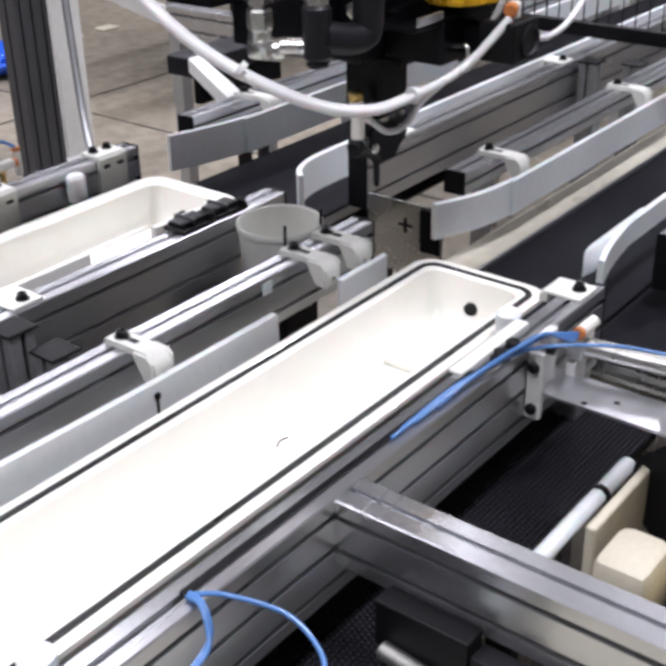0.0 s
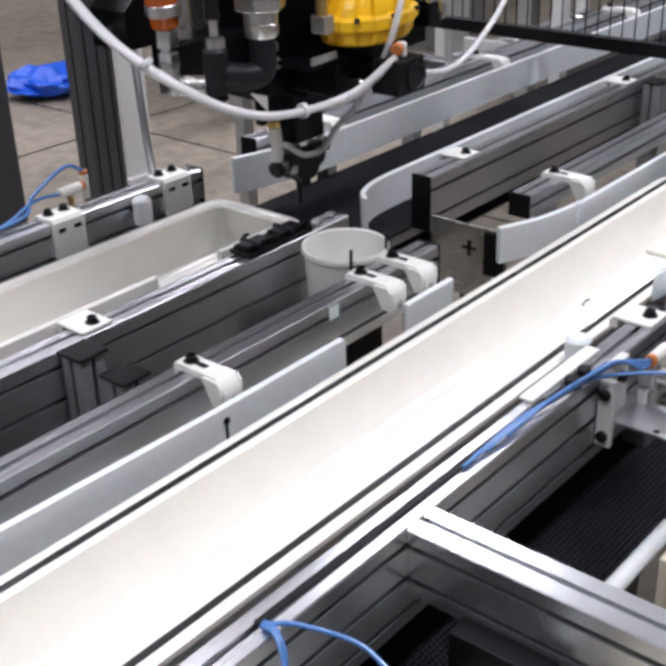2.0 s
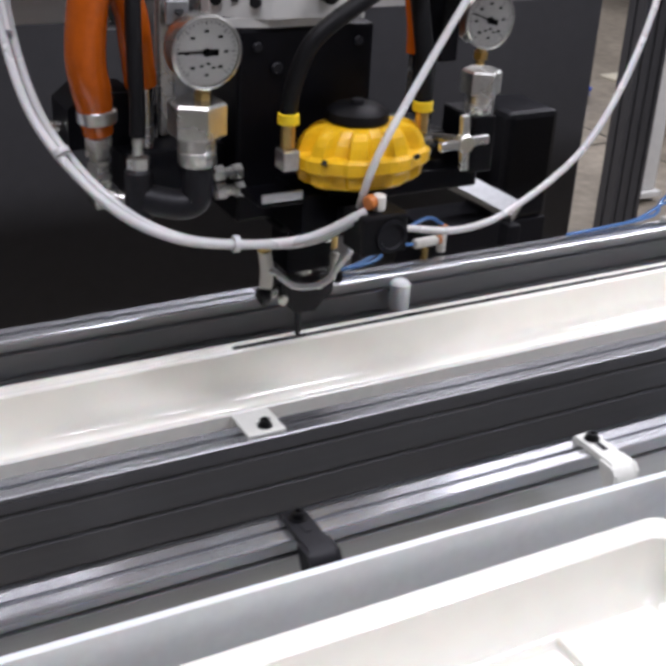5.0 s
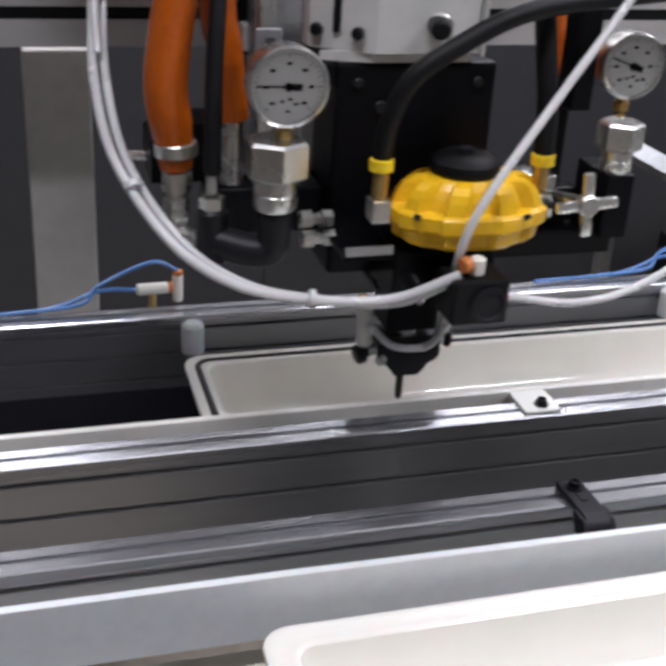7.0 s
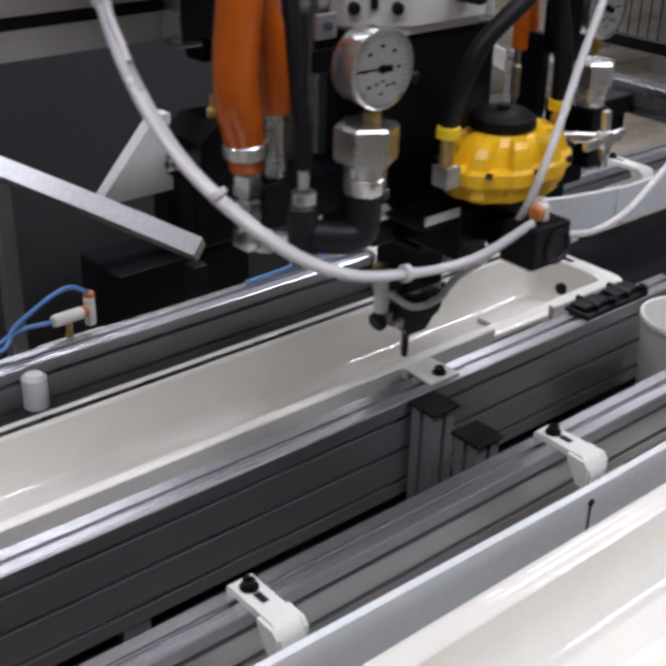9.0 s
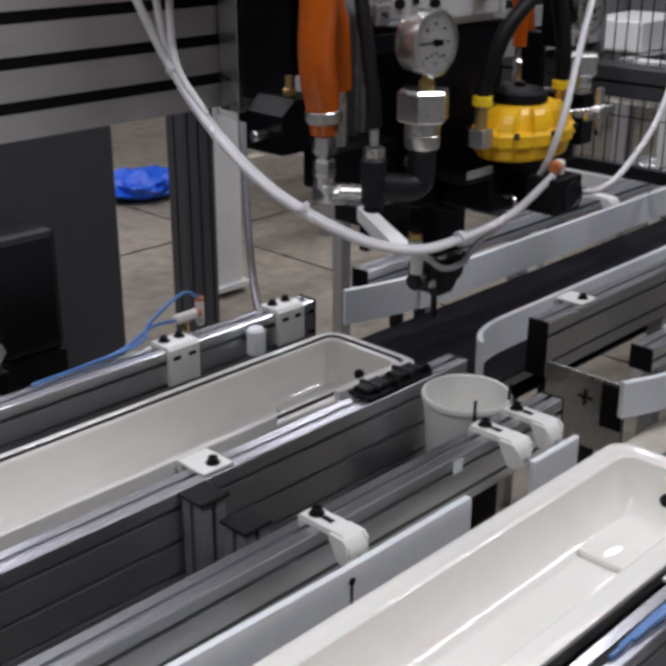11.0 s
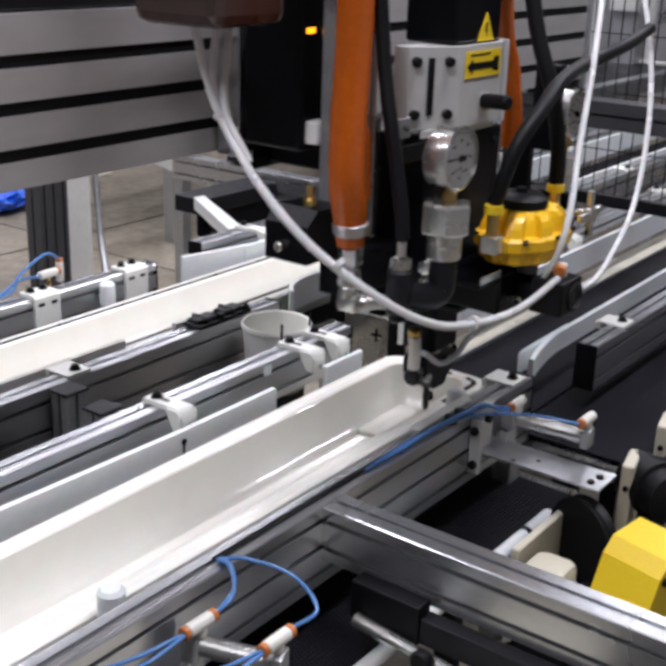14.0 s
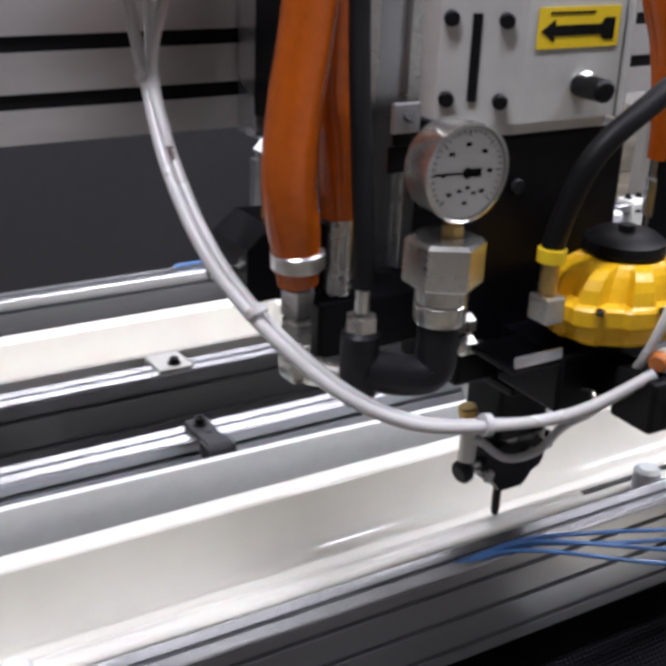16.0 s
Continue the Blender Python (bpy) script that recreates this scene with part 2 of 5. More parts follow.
for q in (2.9, 6.1):
    structure("floor_joint", box(q - 0.006, q + 0.006, 0.9, 11.9, 0.0005, 0.002), SEAL, "dark filled joint in the concrete floor", "joint")
for q in (3.75,):
    structure("floor_joint", box(-8.9, 11.9, q - 0.006, q + 0.006, 0.0022, 0.0036), SEAL, "dark filled joint in the concrete floor", "joint")
for lx, ly in LAMPS:
    fx = part("luminaire", box(lx - 0.8, lx + 0.8, ly - 0.18, ly + 0.18, 4.47, 4.598, 0.01), PAINT_WHITE)
    tagged(fx, "white linear ceiling luminaire, switched on", "ceiling light", "ceiling luminaires")

TOP = 0.956


def rail(name, x0, x1, yc, h, nz, label, cap0=False, cap1=False, top=TOP, w=0.05, feet=()):
    """A length of T-slot extrusion along x, with black end caps and supports down to the floor."""
    base = empty(name, pose(0, yc, top))
    tagged(base, label, "conveyor rail")
    part("profile", extrude_poly(slot_profile(w, h, 1, nz), "x", x0, x1), ALU, base)
    if cap0:
        part("end_cap", box(x0 - 0.006, x0 - 0.0002, -w / 2 - 0.001, w / 2 + 0.001, -h - 0.001, 0.002, 0.002), BLACK, base, "black plastic end cap")
    if cap1:
        part("end_cap", box(x1 + 0.0002, x1 + 0.006, -w / 2 - 0.001, w / 2 + 0.001, -h - 0.001, 0.002, 0.002), BLACK, base, "black plastic end cap")
    for fx in feet:
        part("leg", box(fx - 0.022, fx + 0.022, -0.022, 0.022, -top, -h - 0.0005, 0.003), ALU_DULL, base)
    return base


rail("front_rail", -3.6, 0.625, 0.0, 0.10, 2, "slotted aluminium guide rail between the two lanes", True, True, feet=(-2.8, -1.2))
rail("front_rail", 0.962, 6.0, 0.0, 0.05, 1, "slotted aluminium rail with a black end cap", True, False, feet=(1.6, 3.2, 5.2))
rail("middle_rail", -3.6, 0.65, 0.243, 0.18, 3, "deep slotted aluminium rail beside the rear lane", True, True, feet=(-2.5, -0.6))
rail("middle_rail", 0.94, 6.0, 0.243, 0.13, 2, "slotted aluminium rail with a tall black end cap", True, False, feet=(1.5, 3.2, 5.2))
rail("rear_rail", -3.6, 0.68, 0.712, 0.15, 3, "slotted aluminium rail along the rear lane", True, True, feet=(-2.5, 0.5))
rail("rear_rail", 0.92, 6.0, 0.762, 0.05, 1, "slotted aluminium rail with a black end cap", True, False, feet=(1.6, 3.2, 5.2))
rail("near_rail", -3.6, 0.62, -0.487, 0.15, 3, "deep slotted aluminium rail on the operator side", True, True, feet=(-2.5, 0.58))
rail("near_rail", 0.89, 6.0, -0.515, 0.11, 2, "slotted aluminium rail with a tall black end cap", True, False, feet=(1.5, 3.2, 5.2))


def belt(name, x0, x1, y0, y1, top, label, material=None, frame_depth=0.07):
    base = empty(name, pose(0, 0, top))
    tagged(base, label, "conveyor belt")
    part("belt_surface", box(x0, x1, y0, y1, -0.006, 0.0, 0.002), material or BELT, base)
    part("belt_return", box(x0 + 0.05, x1 - 0.05, y0 + 0.01, y1 - 0.01, -frame_depth - 0.006, -frame_depth, 0.002), material or BELT, base)
    part("slider_bed", box(x0 + 0.04, x1 - 0.04, y0 + 0.004, y1 - 0.004, -0.03, -0.007), ALU_DULL, base, "dull metal slider bed")
    for q in (x0 + 0.035, x1 - 0.035):
        part("drum", rod((q, y0 + 0.002, -frame_depth / 2 - 0.003), (q, y1 - 0.002, -frame_depth / 2 - 0.003), frame_depth / 2 - 0.004), STEEL, base, "steel end drum")
    n = max(2, int((x1 - x0) / 2.5))
    for k in range(n + 1):
        q = x0 + 0.2 + (x1 - x0 - 0.4) * k / n
        part("support_leg", box(q - 0.02, q + 0.02, (y0 + y1) / 2 - 0.02, (y0 + y1) / 2 + 0.02, -top, -frame_depth - 0.007), DARK_STEEL, base)
    return base


BZ = 0.808
belt("front_belt", -6.2, 9.0, -0.45, -0.150, BZ, "matte dark conveyor belt of the front lane")
belt("rear_belt", -6.2, 9.0, 0.30, 0.70, BZ, "matte dark conveyor belt of the rear lane")
belt("side_belt", 0.66, 6.0, -0.80, -0.455, BZ - 0.004, "wide dark conveyor belt merging on the operator side")


def link_belt():
    """The lower belt of dark plastic links beside the near rail."""
    base = empty("link_belt", pose(0, 0, 0.72))
    tagged(base, "dark modular plastic link belt on a lower level", "conveyor belt")
    x0, x1, y0, y1, p = -2.4, 0.62, -0.634, -0.425, 0.0085
    verts, faces = [], []
    nx, ny = int((x1 - x0) / p), int((y1 - y0) / p)
    for i in range(nx):
        for j in range(ny):
            x, y = x0 + i * p + (p / 2 if j % 2 else 0), y0 + j * p
            k = len(verts)
            verts += [(x, y, 0), (x + p * 0.8, y, 0), (x + p * 0.8, y + p * 0.72, 0), (x, y + p * 0.72, 0),
                      (x + 0.001, y + 0.001, 0.004), (x + p * 0.8 - 0.001, y + 0.001, 0.004), (x + p * 0.8 - 0.001, y + p * 0.72 - 0.001, 0.004), (x + 0.001, y + p * 0.72 - 0.001, 0.004)]
            faces += [(k + 4, k + 5, k + 6, k + 7), (k, k + 1, k + 5, k + 4), (k + 1, k + 2, k + 6, k + 5), (k + 2, k + 3, k + 7, k + 6), (k + 3, k, k + 4, k + 7)]
    me = bpy.data.meshes.new("link_mat")
    me.from_pydata(verts, [], faces)
    me.materials.append(MESHBELT)
    ob = new("link_mat", me)
    ob.parent = base
    ob["kind"] = "stuff"
    part("slider_bed", box(x0, x1, y0, y1, -0.02, -0.0005), BLACK, base)
    part("drum", rod((x1, y0, -0.02), (x1, y1, -0.02), 0.024), STEEL, base)
    for q in (-2.2, -1.0, 0.3):
        part("support_leg", box(q - 0.02, q + 0.02, -0.55, -0.51, -0.72, -0.021), DARK_STEEL, base)


link_belt()

# wear strips and edge angles beside the front belt
for (x0, x1, y0, y1, ya, yb) in ((-3.6, 9.0, -0.142, -0.062, -0.1495, -0.1425),):
    ws = part("wear_strip", box(x0, x1, y0, y1, 0.79, 0.812, 0.003), STRIP)
    tagged(ws, "long beige plastic wear strip beside the front belt", "wear strip")
    ea = part("edge_angle", box(x0, x1, ya, yb, 0.76, 0.816, 0.001), ALU)
    tagged(ea, "thin aluminium edge angle along the belt", "edge angle")
    for q in (-3.0, -1.4, 0.2, 1.8, 3.4):
        st = part("strip_support", box(q - 0.02, q + 0.02, -0.13, -0.07, 0.0, 0.7895, 0.002), DARK_STEEL)
        tagged(st, "dark steel post under the wear strip", "post", "strip posts")
for q0, q1 in ((-0.585, -0.10), (-0.695, -0.638), (0.02, 0.16)):
    pad = part("wear_pad", box(q0, q1, -0.132, -0.100, 0.8122, 0.8175, 0.002), BRACKET)
    tagged(pad, "white plastic pad on the beige wear strip", "pad", "wear strip pads")
inner = part("belt_side_plate", box(-3.6, 0.6, 0.215, 0.2985, 0.60, 0.752, 0.002), DARK_STEEL)
tagged(inner, "dark steel side plate under the middle rail", "side plate")

# ---- background of the hall ----
pnl = empty("grey_panel", pose(0, 1.9, 0))
tagged(pnl, "tall plain dark grey sheet metal partition behind the line", "partition")
for a, b in ((-4.2, -2.6), (-2.596, -1.1), (-1.096, 0.996)):
    part("sheet", box(a, b, 0, 0.03, 0.03, 1.75, 0.004), PANEL, pnl)
for q in (-4.0, -1.1, 0.9):
    part("foot", box(q - 0.03, q + 0.03, -0.05, 0.12, 0.0, 0.0298, 0.003), DARK_STEEL, pnl)

wp = empty("white_post", pose(-1.72, 0.95, 0))
tagged(wp, "pale painted square post behind the rear rail", "post")
part("shaft", box(-0.068, 0.052, -0.04, 0.04, 0.008, 1.40, 0.004), POST_PAINT, wp)
part("base_plate", box(-0.09, 0.09, -0.09, 0.09, 0, 0.0078, 0.002), DARK_STEEL, wp)

dp = empty("dark_post", pose(1.77, 2.53, 0))
tagged(dp, "dark slotted aluminium post standing on the floor", "post")
part("profile", extrude_poly(slot_profile(0.16, 0.10, 3, 1, 0.012, 0.012), "z", 0.012, 2.4), PANEL, dp)
part("base_plate", box(-0.12, 0.12, -0.13, 0.05, 0, 0.0118, 0.003), DARK_STEEL, dp)

wl = empty("support_stand", pose(2.30, 2.95, 0))
tagged(wl, "white painted steel stand with a foot flange and arm", "stand")
part("shaft", box(-0.08, 0.08, -0.07, 0.07, 0.06, 1.35, 0.006), PAINT_WHITE, wl)
part("foot_flange", box(-0.10, 0.10, -0.10, 0.10, 0.03, 0.0598, 0.004), PAINT_WHITE, wl)
part("levelling_foot", rod((0, 0, 0), (0, 0, 0.0298), 0.03), DARK_STEEL, wl)
part("slot_bracket", box(-0.115, -0.0805, -0.04, 0.0, 0.08, 0.30, 0.004), STEEL, wl)
part("arm", box(0.0805, 1.5, -0.05, 0.05, 1.10, 1.28, 0.006), PAINT_WHITE, wl)

bag = empty("blue_bag", pose(3.1, 4.65, 0))
tagged(bag, "crumpled glossy blue plastic bag lying on the floor", "bag")
bmb = bmesh.new()
bmesh.ops.create_icosphere(bmb, subdivisions=4, radius=1.0)
for v in bmb.verts:
    k = 1 + 0.35 * noise.noise(v.co * 2.3) + 0.12 * noise.noise(v.co * 7)
    v.co = Vector((v.co.x * 0.25 * k, v.co.y * 0.22 * k, max(0.0, (v.co.z * 0.5 + 0.5) * 0.16 * k)))
part("film", bmb, BLUE, bag, smooth=True)
for dx, r in ((0.75, 0.11), (1.15, 0.07)):
    sc = part("scrap_sheet", box(3.1 + dx, 3.1 + dx + 2 * r, 4.9, 4.9 + 1.4 * r, 0.001, 0.02, 0.004), CREAM)
    tagged(sc, "pale scrap sheet lying on the floor", "scrap")

# slatted pipe trolley and machines in the distance
def frame_table(x, y, lx, ly, h, label):
    base = empty("steel_table", pose(x, y, 0))
    tagged(base, label, "steel table", "distant steel tables")
    for a in (0, 1):
        for b in (0, 1):
            part("leg", box(a * (lx - 0.08), a * (lx - 0.08) + 0.08, b * (ly - 0.08), b * (ly - 0.08) + 0.08, 0, h - 0.1005, 0.004), ALU_DULL, base)
    for b in (0, 1):
        part("long_beam", box(0, lx, b * (ly - 0.08), b * (ly - 0.08) + 0.08, h - 0.10, h, 0.004), ALU, base)
    for a in (0, 1):
        part("cross_bar", box(a * (lx - 0.08), a * (lx - 0.08) + 0.08, 0.0805, ly - 0.0805, h - 0.10, h - 0.002, 0.004), PAINT_WHITE, base)
    part("deck", box(0.09, lx - 0.09, 0.09, ly - 0.09, h - 0.05, h - 0.02, 0.003), DARK_STEEL, base)
    return base


frame_table(3.3, 3.2, 2.4, 1.0, 0.95, "aluminium steel-decked table with a dark deck")
frame_table(4.2, 1.2, 2.2, 0.8, 1.02, "aluminium steel-decked table with white cross bars")
frame_table(5.2, -2.0, 2.4, 0.9, 0.6, "low aluminium frame with a dark deck")
frame_table(6.0, 3.6, 3.0, 1.2, 1.25, "tall aluminium steel-decked table with a dark deck")
frame_table(5.4, 6.2, 3.4, 1.2, 1.5, "tall aluminium steel-decked table with a dark deck")
for q, r, h in ((4.6, 2.6, 2.3), (6.3, 1.7, 2.4), (5.4, 3.4, 2.6)):
    col = empty("steel_column", pose(q, r, 0))
    tagged(col, "grey steel machine column with a clamp block", "column", "distant columns")
    part("shaft", box(-0.09, 0.09, -0.09, 0.09, 0, h, 0.006), ALU_DULL, col)
    part("clamp_block", box(-0.16, -0.091, -0.10, 0.10, 1.35, 1.6, 0.01), PAINT_WHITE, col)
    part("bore", rod((-0.163, 0, 1.47), (-0.158, 0, 1.47), 0.03), BLACK, col)
pp = empty("big_pipe", pose(4.9, 2.2, 1.62))
tagged(pp, "thick grey sheet metal duct across the columns", "duct")
part("duct_tube", rod((-0.4, 1.6, 0), (1.7, -2.6, 0.05), 0.12), ALU_DULL, pp)
for q in (0.2, 0.8):
    part("strap", rod((-0.4 + 2.1 * q, 1.6 - 4.2 * q, 0.05 * q), (-0.4 + 2.1 * q + 0.03, 1.6 - 4.2 * q - 0.06, 0.05 * q), 0.125), PAINT_WHITE, pp)
    part("hanger", rod((-0.385 + 2.1 * q, 1.57 - 4.2 * q, 0.12), (-0.385 + 2.1 * q, 1.57 - 4.2 * q, 2.979), 0.015), STEEL, pp)
for k, (x, y, z, sx, sy, sz, m) in enumerate(((4.4, 2.0, 1.02, 0.5, 0.35, 0.16, "w"), (4.5, 1.4, 1.02, 0.35, 0.3, 0.28, "d"), (5.5, -1.8, 0.6, 0.6, 0.4, 0.22, "c"), (6.4, 3.9, 1.25, 0.8, 0.5, 0.35, "w"), (3.6, 3.5, 0.95, 0.5, 0.4, 0.2, "b"), (7.2, 4.0, 1.25, 0.5, 0.6, 0.5, "d"), (6.2, 6.4, 1.5, 0.9, 0.6, 0.3, "w"))):
    bx = part("crate", box(x, x + sx, y, y + sy, z, z + sz, 0.012), {"w": PAINT_WHITE, "d": DARK_STEEL, "c": CREAM, "b": BLUE}[m])
    tagged(bx, {"w": "white plastic crate on a machine frame", "d": "dark equipment box on a machine frame", "c": "cream cardboard box on a low frame", "b": "blue plastic crate on a machine frame"}[m], "crate")


def roller_rack(x, y, lx, ly, levels, label):
    """A pale steel rack with roller shelves and end stops."""
    base = empty("roller_rack", pose(x, y, 0))
    tagged(base, label, "rack", "distant racks")
    top = max(levels) + 0.30
    for a in (0, lx - 0.05):
        for b in (0, ly - 0.05):
            part("post", box(a, a + 0.05, b, b + 0.05, 0, top, 0.004), PAINT_WHITE, base)
    for z in levels:
        for b in (0.0505, ly - 0.0905):
            part("side_rail", box(0.0505, lx - 0.0505, b, b + 0.04, z, z + 0.09, 0.003), ALU, base)
        for k in range(int(lx / 0.11) - 1):
            q = 0.12 + 0.11 * k
            part("roller", rod((q, 0.092, z + 0.065), (q, ly - 0.092, z + 0.065), 0.024, 0.002, 10), STEEL, base)
        part("end_stop", box(0.06, 0.085, 0.10, ly - 0.10, z + 0.0905, z + 0.16, 0.003), PAINT_WHITE, base)
    return base


roller_rack(2.75, 0.92, 1.2, 0.58, (0.62, 1.02, 1.42), "pale steel roller rack behind the wire guard")
roller_rack(6.6, 1.0, 2.2, 0.7, (0.75, 1.25, 1.75), "tall pale steel roller rack behind the wire guard")


def fence():
    """A black wire mesh guard hung over the lanes."""
    base = empty("wire_fence", pose(2.06, 0, 0))
    tagged(base, "black wire mesh machine guard over the lanes", "wire fence")
    y0, y1, z0, z1 = -1.6, 1.60, 1.0, 2.3
    part("bottom_bar", box(-0.015, 0.015, y0, y1, z0, z0 + 0.04, 0.003), BLACK, base)
    part("top_bar", box(-0.015, 0.015, y0, y1, z1, z1 + 0.04, 0.003), BLACK, base)
    for y in (y0 - 0.041, y1 + 0.001):
        part("fence_post", box(-0.02, 0.02, y, y + 0.04, 0.0, z1 + 0.04, 0.003), BLACK, base)
    n = 80
    for k in range(n):
        y = y0 + (y1 - y0) * (k + 0.5) / n
        part("wire", box(-0.0016, 0.0016, y - 0.0016, y + 0.0016, z0 + 0.0402, z1 - 0.0002), BLACK, base)
    for k in range(1, 7):
        z = z0 + (z1 - z0) * k / 7
        part("wire", box(0.0018, 0.005, y0, y1, z - 0.0016, z + 0.0016), BLACK, base)


fence()

# ---- tubs ----
TL, TW, RIM = 2.200, 0.266, 0.918


def rrect(hx, hy, r, n=6):
    """Outline of a rounded rectangle."""
    pts = []
    for cx, cy, a0 in ((hx - r, hy - r, 0), (-hx + r, hy - r, 90), (-hx + r, -hy + r, 180), (hx - r, -hy + r, 270)):
        for k in range(n + 1):
            a = radians(a0 + 90 * k / n)
            pts.append((cx + r * math.cos(a), cy + r * math.sin(a)))
    return pts


def loft(bm, rings):
    vr = [[bm.verts.new(p) for p in ring] for ring in rings]
    n = len(vr[0])
    for a, b in zip(vr, vr[1:]):
        for i in range(n):
            bm.faces.new((a[i], a[(i + 1) % n], b[(i + 1) % n], b[i]))
    return vr


def tub_shell():
    hx, hy = TL / 2, TW / 2
    bm = bmesh.new()
    spec = [(0.010, -0.012, 0.036), (0.0, -0.010, 0.040), (0.0, -0.002, 0.040), (0.003, 0.0, 0.040), (0.014, 0.0, 0.034), (0.016, -0.0008, 0.034), (0.029, -0.0008, 0.03), (0.031, 0.0, 0.03),
            (0.036, 0.0, 0.028), (0.040, -0.003, 0.026), (0.0425, -0.02, 0.026), (0.0455, -0.042, 0.026), (0.051, -0.062, 0.026), (0.060, -0.078, 0.024), (0.073, -0.089, 0.02), (0.088, -0.094, 0.014)]
    rings = [[(x, y, z) for x, y in rrect(hx - i, hy - i, r)] for i, z, r in spec]
    vr = loft(bm, rings)
    bm.faces.new(vr[-1])
    outer = [(0.010, -0.012, 0.036), (0.030, -0.014, 0.030), (0.038, -0.085, 0.024), (0.05, -0.110, 0.02)]
    vo = loft(bm, [[(x, y, z) for x, y in rrect(hx - i, hy - i, r)] for i, z, r in outer])
    bm.faces.new(vo[-1][::-1])
    bmesh.ops.remove_doubles(bm, verts=bm.verts, dist=1e-5)
    bmesh.ops.recalc_face_normals(bm, faces=bm.faces)
    return bm


SHARED = {}
SEAL_IN = 0.0225


def shared_part(name, build, material, parent, smooth=True, label=""):
    """A part whose mesh is built once for all tubs."""
    if name not in SHARED:
        ob = part(name, build(), material, parent, label, smooth)
        SHARED[name] = ob.data
        return ob
    ob = new(name, SHARED[name])
    ob.parent = parent
    if label:
        ob["label"] = label
    return ob


def raised_floor():
    """The slightly raised floor at the drain end."""
    bm = bmesh.new()
    add_box(bm, 0.847, 1.017, -0.052, 0.052, -0.0945, -0.080, 0.006)
    return bm


def tub(label, m):
    """A long plastic tub; its origin is the centre of the rim's plane."""
    base = empty("plastic_tub", m)
    tagged(base, label, "tub", "tubs on the conveyor")
    shared_part("shell", tub_shell, TUB, base)
    shared_part("raised_floor", raised_floor, TUB, base)
    shared_part("drain_grommet", lambda: rod((TL / 2 - 0.0555, 0.0, -0.058), (TL / 2 - 0.043, 0.0, -0.056), 0.0135, 0.003), BLACK, base, label="round black rubber grommet")
    shared_part("end_stud", lambda: rod((-TL / 2 + 0.018, -0.02, -0.045), (-TL / 2 + 0.037, -0.02, -0.045), 0.016, 0.004), GUIDE, base, label="white round stud on the end wall")
    return base


def bead_path():
    """Points along the rim's groove, from the middle of the leading end by the far side round."""
    hx, hy, r = TL / 2 - SEAL_IN, TW / 2 - SEAL_IN, 0.028
    ring = rrect(hx, hy, r, 8)
    pts = [(hx, 0.0)] + ring + [(hx, 0.0)]
    out = []
    for a, b in zip(pts, pts[1:]):
        n = max(1, int(math.dist(a, b) / 0.03))
        out += [(a[0] + (b[0] - a[0]) * k / n, a[1] + (b[1] - a[1]) * k / n) for k in range(n)]
    return out + [pts[-1]]


def bead_mesh(pts):
    bm = bmesh.new()
    rings = []
    w, h = 0.0062, 0.0045
    for i, p in enumerate(pts):
        a, b = pts[max(0, i - 1)], pts[min(len(pts) - 1, i + 1)]
        d = Vector((b[0] - a[0], b[1] - a[1])).normalized()
        nrm = Vector((-d.y, d.x))
        ring = []
        wob = 1 + 0.08 * noise.noise(Vector((p[0] * 40, p[1] * 40, 0)))
        for k in range(7):
            an = math.pi * k / 6
            q = Vector(p) + nrm * (w * wob * math.cos(an))
            ring.append(bm.verts.new((q.x, q.y, -0.0018 + h * wob * math.sin(an))))
        rings.append(ring)
    for a, b in zip(rings, rings[1:]):
        for k in range(6):
            bm.faces.new((a[k], a[k + 1], b[k + 1], b[k]))
    for r in (rings[0][::-1], rings[-1]):
        bm.faces.new(r)
    bmesh.ops.recalc_face_normals(bm, faces=bm.faces)
    return bm


BEAD = bead_path()
BEAD_LEN = [0.0]
for a, b in zip(BEAD, BEAD[1:]):
    BEAD_LEN.append(BEAD_LEN[-1] + math.dist(a, b))


def bead_pieces(parent, pieces, s0, s1, reverse=False):
    """The bead between two lengths along the groove, cut in rigid pieces, in the order in which they are laid."""
    out = []
    for k in range(pieces):
        a, b = s0 + (s1 - s0) * k / pieces, s0 + (s1 - s0) * (k + 1) / pieces
        lo, hi = min(a, b), max(a, b)
        pts = [p for p, l in zip(BEAD, BEAD_LEN) if lo - 0.02 <= l <= hi + 0.02]
        if len(pts) > 1:
            out.append((part("seal_bead", bead_mesh(pts), SEAL, parent, "black sealant bead in the rim groove", True), (k + 0.5) / pieces))
    return out


tub_a = tub("long white plastic tub with a finished black seal round its rim", pose(-0.48, -0.278, RIM))
tub_b = tub("long white plastic tub whose rim is being sealed", pose(-3.2, -0.278, RIM))
tub_c = tub("long white plastic tub on the rear lane being sealed", pose(-0.45, 0.468, RIM))
tub_d = tub("long white plastic tub without seal arriving on the rear lane", pose(-3.6, 0.468, RIM))
bead_pieces(tub_a, 1, 0.0, BEAD_LEN[-1])
beads_c = bead_pieces(tub_c, 52, 0.0, BEAD_LEN[-1])
beads_b = bead_pieces(tub_b, 26, BEAD_LEN[-1], BEAD_LEN[-1] - 1.62)

scr = part("plastic_scrap", tube([(0.540, 0.030, -0.0925), (0.556, 0.036, -0.0915), (0.572, 0.033, -0.0925)], 0.0015, 6, 4), DARK_STEEL, tub_a, "thin dark scrap on the tub floor")
# guides
def guide(x0, x1, y, z0, z1, label):
    ob = part("guide_plate", box(x0, x1, y - 0.006, y + 0.006, z0, z1, 0.003), GUIDE)
    tagged(ob, label, "guide plate", "white lane guides")
    return ob


